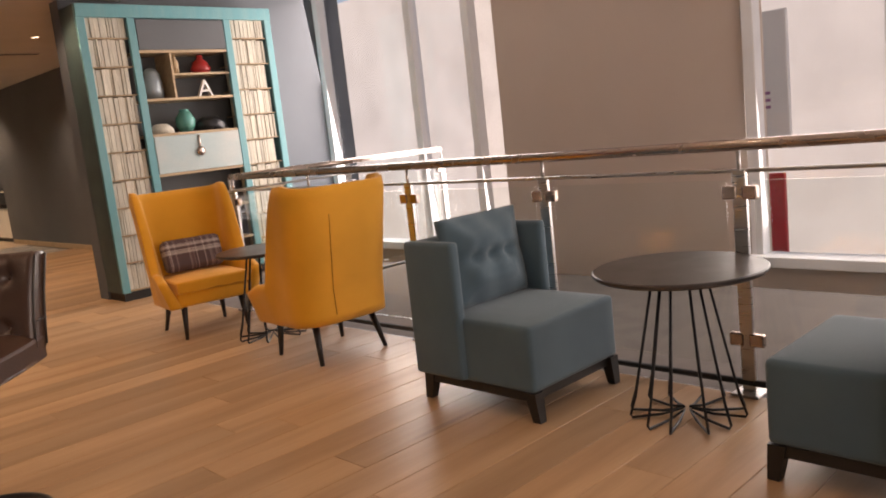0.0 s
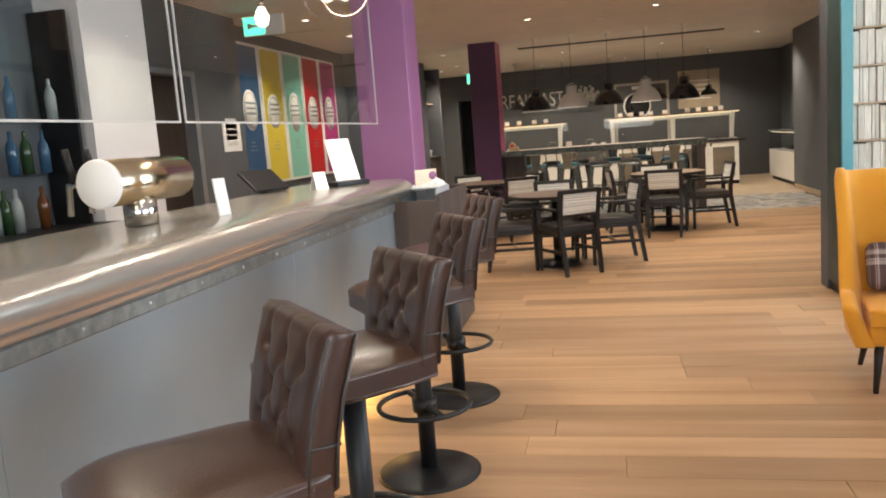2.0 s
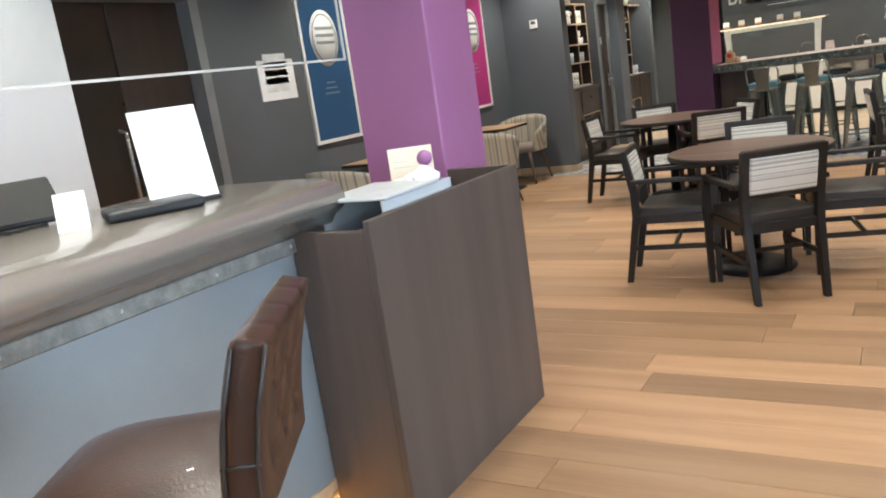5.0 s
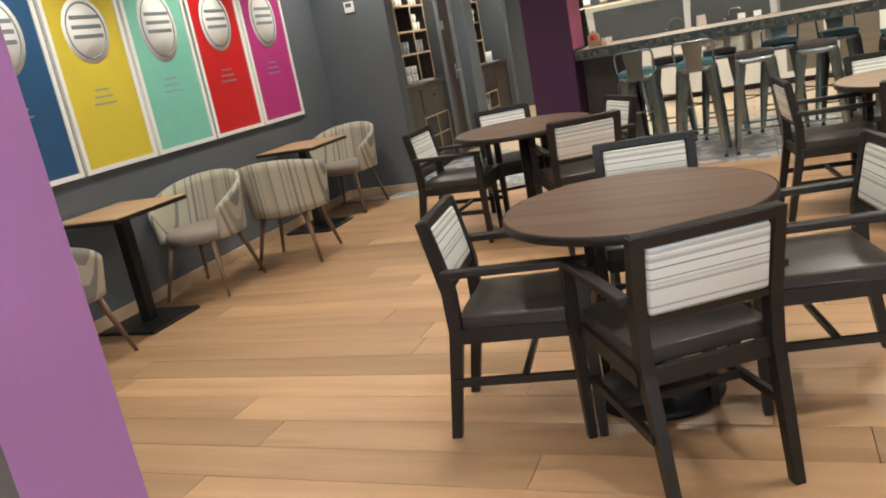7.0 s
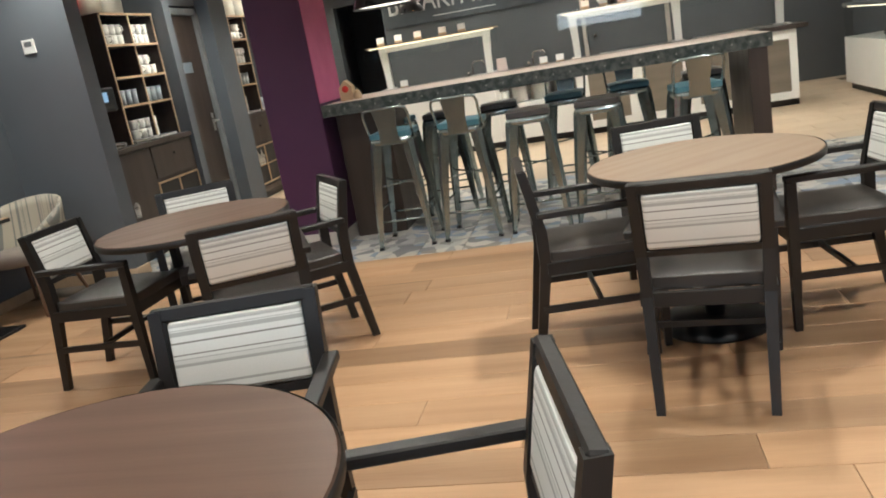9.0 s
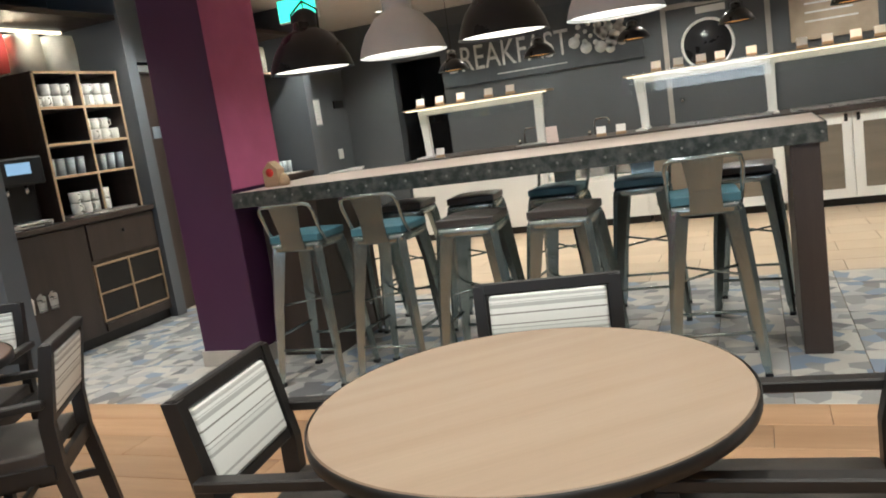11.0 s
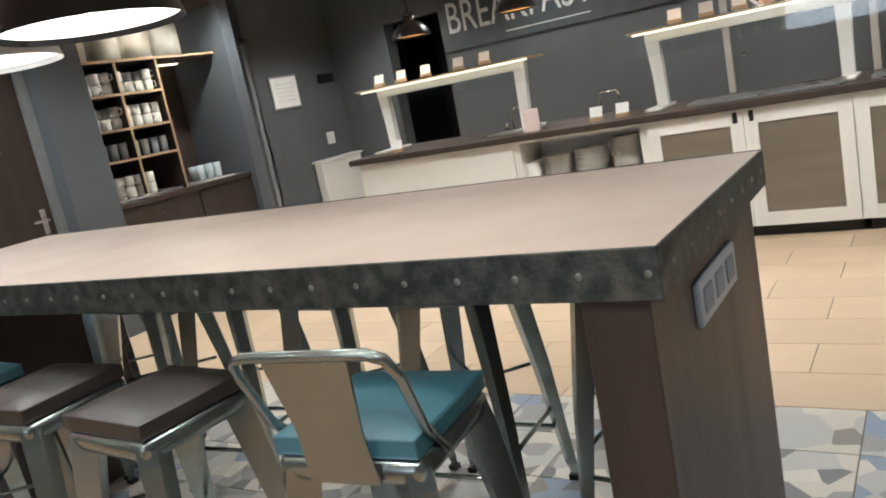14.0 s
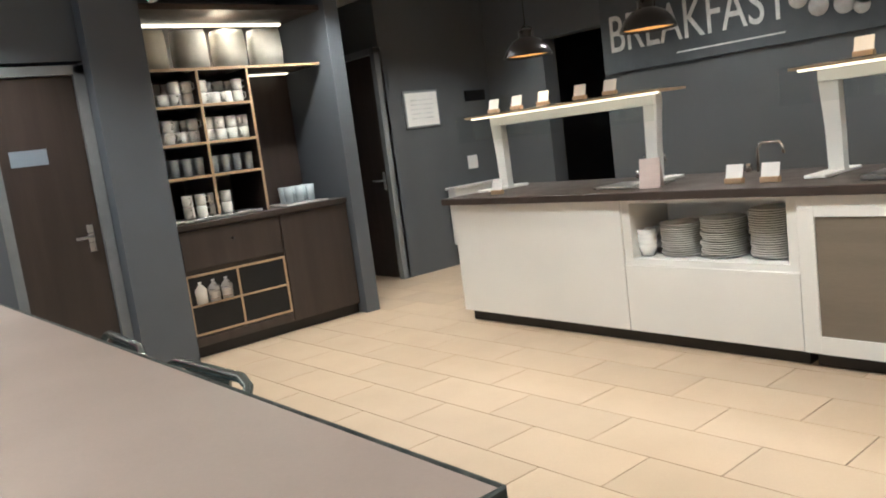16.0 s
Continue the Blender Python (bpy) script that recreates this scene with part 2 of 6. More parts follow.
M_BULB = mat("lamp_glow", (1, 0.95, 0.85), 0.5, emit=(1, 0.9, 0.74), power=7)
M_PAPER = mat("white_card", (0.8, 0.79, 0.77), 0.7, vary=0.02)
M_CHINA = mat("white_china", (0.78, 0.76, 0.72), 0.22, vary=0.02, bump=0)
M_LWOOD = mat("light_wood", (0.46, 0.325, 0.195), 0.5, vary=0.1, fine=60, stretch=(0.3, 3, 3))
M_PANEL = mat("brown_mesh_glass", (0.2, 0.17, 0.13), 0.35, vary=0.1, scale=3, fine=90, stretch=(0.3, 0.3, 3), bump=0.05)
M_SKIRT = mat("pale_skirting", (0.45, 0.42, 0.38), 0.5, vary=0.05)
# copper with a weak glow added for the bulb's light on it
M_COPPER = mat("copper_lining_glow", (0.8, 0.42, 0.16), 0.35, 0.8, vary=0.05, emit=(1, 0.5, 0.12), power=0.5)
M_WSTRIPE = stripe_mat("striped_weave", [(0.66, 0.66, 0.63), (0.42, 0.42, 0.40), (0.72, 0.72, 0.69), (0.23, 0.22, 0.2), (0.6, 0.58, 0.54)], 38, 2)
M_TUBSTRIPE = stripe_mat("tub_stripe_weave", [(0.36, 0.33, 0.27), (0.2, 0.2, 0.18), (0.42, 0.38, 0.3), (0.27, 0.26, 0.22), (0.4, 0.36, 0.3)], 26, 0)
M_TUBSEAT = mat("taupe_seat_fabric", (0.25, 0.21, 0.18), 0.8, vary=0.05, fine=300, bump=0.15)
M_WALNUT = mat("walnut_leg", (0.16, 0.095, 0.06), 0.45, vary=0.12, fine=50, stretch=(3, 3, 0.2))
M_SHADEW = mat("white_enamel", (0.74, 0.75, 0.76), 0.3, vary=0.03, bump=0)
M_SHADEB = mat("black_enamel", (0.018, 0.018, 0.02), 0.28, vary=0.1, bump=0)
M_GREYFRAME = mat("grey_frame_paint", (0.22, 0.23, 0.24), 0.5)
M_DKSTEEL = mat("dark_steel_door", (0.12, 0.1, 0.085), 0.3, 0.9, vary=0.1, scale=2)
M_GREENSIGN = mat("exit_sign_face", (0.1, 0.6, 0.4), 0.5, emit=(0.15, 1.0, 0.6), power=1.6)


# ---- mesh helpers ----
def box(bm, x0, x1, y0, y1, z0, z1, bevel=0.0, seg=1):
    r = bmesh.ops.create_cube(bm, size=1, matrix=Matrix.Translation(((x0 + x1) / 2, (y0 + y1) / 2, (z0 + z1) / 2)) @ Matrix.Diagonal((abs(x1 - x0), abs(y1 - y0), abs(z1 - z0), 1)))
    if bevel:
        es = {e for v in r["verts"] for e in v.link_edges}
        bmesh.ops.bevel(bm, geom=list(es), offset=bevel, segments=seg, profile=0.5, affect="EDGES", clamp_overlap=True)
    return bm


def B():
    return bmesh.new()


def mbox(*a, **k):
    return box(B(), *a, **k)


def tube(bm, pts, r, seg=8, closed=False, r2=None, caps=True):
    """Round bar along a run of points."""
    pts = [Vector(p) for p in pts]
    n = len(pts)
    rings = []
    prev = None
    for i, p in enumerate(pts):
        if closed:
            d = pts[(i + 1) % n] - pts[i - 1]
        else:
            d = pts[min(i + 1, n - 1)] - pts[max(i - 1, 0)]
        d.normalize()
        if prev is None:
            up = Vector((0, 0, 1)) if abs(d.z) < 0.9 else Vector((1, 0, 0))
            a = d.cross(up).normalized()
        else:
            a = (prev - d * prev.dot(d)).normalized()
        prev = a
        b = d.cross(a)
        rad = r if r2 is None else r + (r2 - r) * i / max(1, n - 1)
        rings.append([bm.verts.new(p + a * (rad * math.cos(6.28318 * k / seg)) + b * (rad * math.sin(6.28318 * k / seg))) for k in range(seg)])
    for i in range(n if closed else n - 1):
        A, C = rings[i], rings[(i + 1) % n]
        for k in range(seg):
            f = bm.faces.new((A[k], A[(k + 1) % seg], C[(k + 1) % seg], C[k]))
            f.smooth = True
    if not closed and caps:
        bm.faces.new(rings[0][::-1])
        bm.faces.new(rings[-1])
    return bm


def lathe(bm, prof, seg=24, centre=(0, 0, 0), smooth=True):
    """Turned shape from (radius, height) pairs."""
    cx, cy, cz = centre
    rings = []
    for r, z in prof:
        if r < 1e-5:
            rings.append([bm.verts.new((cx, cy, cz + z))])
        else:
            rings.append([bm.verts.new((cx + r * math.cos(6.28318 * k / seg), cy + r * math.sin(6.28318 * k / seg), cz + z)) for k in range(seg)])
    for A, C in zip(rings, rings[1:]):
        for k in range(seg):
            q = [A[k % len(A)], A[(k + 1) % len(A)], C[(k + 1) % len(C)], C[k % len(C)]]
            q = list(dict.fromkeys(q))
            if len(q) > 2:
                f = bm.faces.new(q)
                f.smooth = smooth
    return bm


def loft(bm, loops, cap=True, smooth=True):
    """Skin between closed loops of equal count."""
    rows = [[bm.verts.new(p) for p in lp] for lp in loops]
    n = len(rows[0])
    for A, C in zip(rows, rows[1:]):
        for k in range(n):
            f = bm.faces.new((A[k], A[(k + 1) % n], C[(k + 1) % n], C[k]))
            f.smooth = smooth
    if cap:
        bm.faces.new(rows[0][::-1])
        bm.faces.new(rows[-1])
    return bm


def slab(bm, f, nu, nv, thick):
    """Curved board: f(u, v) gives the middle surface and its normal, u and v from 0 to 1; thick may depend on u and v."""
    sides = []
    for s in (0.5, -0.5):
        sides.append([[bm.verts.new(f(u / nu, v / nv)[0] + f(u / nu, v / nv)[1] * (s * (thick(u / nu, v / nv) if callable(thick) else thick))) for u in range(nu + 1)] for v in range(nv + 1)])
    F, K = sides
    for v in range(nv):
        for u in range(nu):
            for g, flip in ((F, False), (K, True)):
                q = [g[v][u], g[v][u + 1], g[v + 1][u + 1], g[v + 1][u]]
                bm.faces.new(q[::-1] if flip else q).smooth = True
    rim = [(0, u) for u in range(nu)] + [(v, nu) for v in range(nv)] + [(nv, u) for u in range(nu, 0, -1)] + [(v, 0) for v in range(nv, 0, -1)]
    for (a, b), (c, d) in zip(rim, rim[1:] + rim[:1]):
        bm.faces.new((F[a][b], K[a][b], K[c][d], F[c][d])).smooth = True
    return bm


def soft_box(bm, x0, x1, y0, y1, z0, z1, r=0.03, seg=3, dome=0.0, n=8, m=None):
    """Upholstered block: rounded edges, and a top that swells by dome."""
    t = B()
    box(t, x0, x1, y0, y1, z0, z1)
    if dome:
        bmesh.ops.subdivide_edges(t, edges=t.edges[:], cuts=n, use_grid_fill=True)
        for v in t.verts:
            if v.co.z > z1 - 1e-5:
                u, w = (v.co.x - x0) / (x1 - x0) * 2 - 1, (v.co.y - y0) / (y1 - y0) * 2 - 1
                v.co.z += dome * max(0, 1 - u ** 4) * max(0, 1 - w ** 4)
        sharp = [e for e in t.edges if len(e.link_faces) == 2 and e.calc_face_angle() > 0.6]
        bmesh.ops.bevel(t, geom=sharp, offset=r, segments=seg, profile=0.5, affect="EDGES", clamp_overlap=True)
    else:
        bmesh.ops.bevel(t, geom=t.edges[:], offset=r, segments=seg, profile=0.5, affect="EDGES", clamp_overlap=True)
    for f in t.faces:
        f.smooth = True
    if m is not None:
        bmesh.ops.transform(t, matrix=m, verts=t.verts[:])
    me = bpy.data.meshes.new("tmp")
    t.to_mesh(me)
    t.free()
    bm.from_mesh(me)
    bpy.data.meshes.remove(me)
    return bm


def mesh_ob(name, bm, material):
    bmesh.ops.recalc_face_normals(bm, faces=bm.faces[:])
    me = bpy.data.meshes.new(name)
    bm.to_mesh(me)
    bm.free()
    for mm in (material if isinstance(material, (list, tuple)) else [material]):
        me.materials.append(mm)
    return new(name, me)


def part(name, bm, material, parent, label=""):
    ob = mesh_ob(name, bm, material)
    ob.parent = parent
    return tagged(ob, label)


def thing(name, label, category, group="", m=None, kind=""):
    ob = new(name)
    ob.empty_display_size = 0.1
    if m is not None:
        ob.matrix_basis = m
    return tagged(ob, label, category, group, kind)


def single(name, bm, material, label, category, group="", m=None, kind=""):
    ob = mesh_ob(name, bm, material)
    if m is not None:
        ob.matrix_basis = m
    return tagged(ob, label, category, group, kind)


def struct(name, bm, material, label, category="wall"):
    return tagged(mesh_ob(name, bm, material), label, category, "", "structure")


def lettering(text, size, parent, name, m, material, depth=0.004, align="LEFT"):
    cu = bpy.data.curves.new("letters", "FONT")
    cu.body, cu.size, cu.extrude, cu.align_x = text, size, depth, align
    tmp = bpy.data.objects.new("letters_tmp", cu)
    me = bpy.data.meshes.new_from_object(tmp)
    bpy.data.objects.remove(tmp)
    me.materials.clear()
    me.materials.append(material)
    ob = new(name, me)
    ob.parent = parent
    ob.matrix_basis = m
    return ob


def set_out(before, dx, dy, tall=1.0):
    """Shift all top-level things built since `before` by one step on the plan; tall: their height against the drawing."""
    for ob in set(bpy.data.objects) - before:
        if ob.parent is None:
            ob.matrix_basis = Matrix.Translation((dx, dy, 0)) @ Matrix.Diagonal((1, 1, tall, 1)) @ ob.matrix_basis


# ---- structure ----
H = 2.78
struct("floor", mbox(-4.2, 5.4, -4.0, 20.3, -0.3, -0.02), M_SUB, "screed under oak boards and tiles", "floor")
struct("ceiling", box(mbox(-4.2, 3.53, -4.0, 8.0, H, H + 0.3), -4.2, 5.6, 8.0, 20.5, H, H + 0.3), M_CEIL, "plain painted ceiling with recessed downlights", "ceiling")
struct("ceiling_atrium", mbox(3.53, 6.3, -4.0, 8.0, 4.4, 4.6), M_CEIL, "high ceiling above the stair well", "ceiling")
struct("wall_fascia", mbox(3.53, 3.68, -4.0, 7.48, H, 4.4), M_WHITEWALL, "painted edge of the ceiling above the railing")
struct("wall_posters", mbox(-2.72, -2.52, 9.28, 13.45, 0, H), M_GREY, "dark blue-grey painted wall behind posters")
struct("wall_return", mbox(-2.6, -1.75, 13.45, 13.62, 0, H), M_GREY, "dark blue-grey painted wall end beside the coffee station")
struct("wall_alcove", mbox(-2.75, -2.6, 13.62, 17.86, 0, H), M_GREY, "dark wall at the back of the coffee alcoves")
struct("wall_pier", mbox(-2.6, -1.9, 15.1, 15.215, 0, H), M_GREY, "dark blue-grey pier between alcoves")
struct("wall_pier", mbox(-2.6, -1.84, 15.885, 16.26, 0, H), M_GREY, "dark blue-grey pier between alcoves")
struct("wall_pier", mbox(-2.6, -1.87, 17.73, 17.86, 0, H), M_GREY, "dark blue-grey pier between alcoves")
struct("wall_notice", box(mbox(-2.96, -2.76, 18.87, 20.3, 0, H), -4.2, -2.96, 18.9, 19.1, 2.3, H), M_DARKWALL, "charcoal painted wall beside the kitchen doorway")
struct("wall_north", box(mbox(-2.96, -1.95, 20.3, 20.5, 0, H), -1.2, 5.6, 20.3, 20.5, 0, H), M_DARKWALL, "charcoal painted wall behind the breakfast buffet")
struct("wall_doorway_head", mbox(-1.95, -1.2, 20.3, 20.5, 2.19, H), M_DARKWALL, "charcoal wall over the kitchen doorway")
# unseen kitchen shell; its darkness is put into the black colour
struct("wall_kitchen", box(box(box(box(mbox(-2.1, -1.0, 21.6, 21.7, 0, H), -2.2, -2.1, 20.5, 21.7, 0, H), -1.0, -0.9, 20.5, 21.7, 0, H), -2.2, -0.9, 20.5, 21.7, H, H + 0.1), -2.2, -0.9, 20.3, 21.7, -0.1, -0.001), M_BLACK, "black shell painted in for the dark kitchen behind the doorway")
struct("wall_east", box(mbox(4.8, 5.0, 7.68, 16.3, 0, H), 5.4, 5.6, 16.3, 20.3, 0, H), M_GREY, "dark blue-grey painted side wall")
struct("wall_east_return", mbox(5.0, 5.6, 16.2, 16.3, 0, H), M_GREY, "dark blue-grey wall beside the display recess")
struct("wall_shelf", mbox(3.12, 6.3, 7.48, 7.68, -3.0, 4.4), M_GREY, "grey-blue painted wall beside the book display")
struct("wall_west", mbox(-4.4, -4.2, -4.0, 20.5, 0, H), M_DARKWALL, "dark wall behind the bar")
# unseen end wall, its opening added to let daylight in from behind
struct("wall_south", box(box(mbox(-4.2, -0.8, -4.2, -4.0, 0, H), -0.8, 6.3, -4.2, -4.0, 2.65, H), 4.0, 6.3, -4.2, -4.0, -3.0, H), M_GREY, "unseen wall behind the start with a wide opening for daylight")
# window wall over the stair well
mark = set(bpy.data.objects)
struct("wall_window", box(box(box(mbox(5.7, 6.0, -4.0, 7.6, -3.0, 0.02), 5.7, 6.0, -4.0, 7.6, 4.0, 4.4), 5.7, 6.0, 2.59, 4.95, 0.02, 4.0), 5.7, 6.0, -4.0, -3.4, 0.02, 4.0), M_TAUPE, "taupe panelled wall between tall windows")
struct("floor_below", mbox(3.0, 6.0, -4.0, 7.6, -3.2, -3.0), M_CONC, "floor of the stair well below", "floor")
struct("wall_well", mbox(3.1, 3.22, -4.0, 7.6, -3.0, -0.02), M_WHITEWALL, "white edge of the floor slab along the stair well")


def window(name, y0, y1, mull):
    w = thing(name, "tall white-framed window looking onto concrete", "window", kind="structure")
    for n, a in (("jamb", (5.64, 5.76, y0, y0 + 0.09, 0.02, 4.0)), ("jamb", (5.64, 5.76, y1 - 0.09, y1, 0.02, 4.0)), ("window_sill", (5.56, 5.78, y0, y1, 0.02, 0.1)), ("head", (5.65, 5.76, y0 + 0.09, y1 - 0.09, 3.9, 4.0))):
        part(n, mbox(*a, bevel=0.006), M_FRAMEW, w)
    edges = [y0 + 0.09] + mull + [y1 - 0.09]
    for y in mull:
        part("mullion", mbox(5.65, 5.76, y - 0.05, y + 0.05, 0.1, 3.9, bevel=0.006), M_FRAMEW, w)
    for a, b in zip(edges, edges[1:]):
        g = part("pane", mbox(5.71, 5.718, a + 0.04, b - 0.04, 0.1, 3.9), M_WINGLASS, w)
        g.visible_shadow = False


window("window_1", 5.2, 7.6, [6.05])
window("window_2", -3.4, 2.59, [-0.4])

# outside: ground and the concrete building across the way
single("ground", mbox(6.2, 60, -40, 40, -3.3, -3.05), M_CONC, "paved ground outside the windows", "ground", kind="structure")
outb = thing("concrete_building", "pale grey concrete building across the way", "building")
part("wall", mbox(12.5, 14.5, -6, 5.6, -3.0, 3.6), M_CONC, outb)
part("wall", mbox(16.5, 19, 4.0, 34, -3.0, 5.6), M_CONC, outb)
part("roof", mbox(12.3, 14.7, -6.2, 5.8, 3.6, 3.75), M_FRAMEW, outb)
for yy in (-1.5, 1.2, 3.6):
    part("joint", mbox(12.47, 12.5, yy, yy + 0.03, -3.0, 3.6), M_SUB, outb)
sgn = thing("purple_sign", "white outdoor sign with a purple disc", "sign")
part("board", mbox(8.0, 8.06, 3.22, 3.82, 0.8, 2.05, bevel=0.01), M_PAPER, sgn)
part("disc", lathe(B(), [(0, 0), (0.1, 0), (0.1, 0.012), (0, 0.012)], 24), mat("violet_print", (0.2, 0.08, 0.42), 0.5), sgn).matrix_basis = pose(7.998, 3.56, 1.44, 0, -90, 0)
for k in range(3):
    part("text_bar", mbox(7.99, 8.0, 3.4, 3.72 - 0.07 * k, 1.24 - 0.07 * k, 1.27 - 0.07 * k), M_PURPLE, sgn)
part("post", mbox(8.02, 8.05, 3.5, 3.54, -3.0, 0.8), M_STEEL, sgn)
rs = thing("red_sign", "red panel with small white marks outside", "sign")
part("panel", mbox(8.3, 8.36, 3.42, 3.85, -0.7, 0.42, bevel=0.01), mat("red_print", (0.55, 0.02, 0.035), 0.45), rs)
part("post", mbox(8.32, 8.35, 3.6, 3.64, -3.0, -0.7), M_STEEL, rs)
part("mark", mbox(8.29, 8.3, 3.62, 3.68, -0.2, -0.12), M_PAPER, rs)


# ---- railing ----
def railing(points, name, label):
    r = thing(name, label, "railing")
    (x0, y0), (x1, y1) = points
    L = math.hypot(x1 - x0, y1 - y0)
    dx, dy = (x1 - x0) / L, (y1 - y0) / L
    nx, ny = -dy, dx
    part("handrail", tube(B(), [(x0, y0, 1.065), (x1, y1, 1.065)], 0.024, 12), M_COPPERRAIL, r, "bronze-toned round handrail")
    n = max(1, round(L / 1.07))
    bm = B()
    part("top_rail", tube(bm, [(x0, y0, 0.96), (x1, y1, 0.96)], 0.009, 8), M_STEEL, r)
    part("base_rail", tube(B(), [(x0, y0, 0.05), (x1, y1, 0.05)], 0.016, 8), M_BLACK, r)
    for i in range(n + 1):
        px, py = x0 + dx * L * i / n, y0 + dy * L * i / n
        p = part("post", mbox(-0.03, 0.03, -0.011, 0.011, 0, 0.965, bevel=0.003), M_STEEL, r)
        p.matrix_basis = pose(px, py, 0, 0, 0, math.degrees(math.atan2(dy, dx)))
        part("base_plate", mbox(px - 0.06, px + 0.06, py - 0.06, py + 0.06, 0, 0.012, bevel=0.003), M_STEEL, r)
        part("bracket", tube(B(), [(px, py, 0.94), (px, py, 1.05)], 0.009, 8), M_STEEL, r)
        for s in (-1, 1):
            if 0 <= i + s * 0.5 <= n:
                for z in (0.87, 0.24):
                    c = part("glass_clamp", mbox(0.012 if s > 0 else -0.075, 0.075 if s > 0 else -0.012, -0.016, 0.016, z - 0.028, z + 0.028, bevel=0.005), M_COPPERRAIL, r)
                    c.matrix_basis = pose(px, py, 0, 0, 0, math.degrees(math.atan2(dy, dx)))
        if i < n:
            a, b = L * i / n + 0.06, L * (i + 1) / n - 0.06
            g = part("glass_panel", mbox(a, b, -0.005, 0.005, 0.12, 0.92), M_GLASS, r)
            g.matrix_basis = pose(x0, y0, 0, 0, 0, math.degrees(math.atan2(dy, dx)))
            g.visible_shadow = False
    return r


M_COPPERRAIL = mat("warm_steel", (0.5, 0.40, 0.35), 0.25, 1.0, vary=0.05)
railing([(3.18, -3.6), (3.18, 5.58)], "glass_railing", "steel and glass railing along the stair well")
railing([(3.18, 5.63), (5.52, 5.63)], "glass_railing", "steel and glass railing across the stair well end")


set_out(mark, 0.28, -0.12)


# ---- bar ----
mark = set(bpy.data.objects)


def bar_counter():
    b = thing("bar_counter", "zinc-clad bar counter with rolled worn metal edge", "bar counter")
    prof = [(-0.58, 1.06), (-0.58, 1.1), (0.02, 1.104), (0.08, 1.102), (0.13, 1.094), (0.168, 1.078), (0.188, 1.053), (0.19, 1.03), (0.178, 1.008), (0.158, 0.992), (0.142, 0.985), (0.132, 0.972), (0.12, 0.955), (0.1, 0.95), (0.08, 0.95), (0.08, 1.04), (-0.3, 1.06)]
    bm = B()
    loft(bm, [[(x, y, z) for x, z in prof] for y in (1.3, 3.0, 4.8, 6.66)])
    part("worktop", bm, M_ZINCTOP, b, "worn zinc worktop with rolled edge")
    part("trim_strip", mbox(0.085, 0.108, 1.3, 6.56, 0.9, 0.95, bevel=0.004), M_AGEDLIGHT, b, "scuffed dark metal trim strip")
    for k in range(17):
        part("rivet", lathe(B(), [(0.007, 0), (0.005, 0.003), (0, 0.004)], 8), M_STEEL, b).matrix_basis = pose(0.108, 1.5 + k * 0.31, 0.925, 0, 90, 0)
    n = 3
    for k in range(n):
        y0, y1 = 1.3 + k * 5.26 / n, 1.3 + (k + 1) * 5.26 / n
        part("front_panel", mbox(0.06, 0.092, y0 + 0.001, y1 - 0.001, 0.13, 0.9, bevel=0.002), M_ZINC, b)
    part("carcass", mbox(-0.5, 0.06, 1.3, 6.56, 0.11, 1.05), M_WENGE, b)
    part("kick_board", mbox(-0.45, 0.0, 1.3, 6.56, 0.0, 0.11), M_LWOOD, b)
    part("foot_trim", mbox(0.06, 0.098, 1.3, 6.56, 0.09, 0.13, bevel=0.003), M_LWOOD, b, "light wood foot trim")
    part("led_strip", mbox(0.012, 0.035, 1.3, 6.55, 0.092, 0.108), M_LED, b, "glowing warm LED strip")
    return b


M_AGEDLIGHT = mat("scuffed_trim_metal", (0.2, 0.205, 0.195), 0.5, 0.6, vary=0.2, scale=22, second=(0.42, 0.42, 0.38), mix=0.55, bump=0.2)
bar_counter()


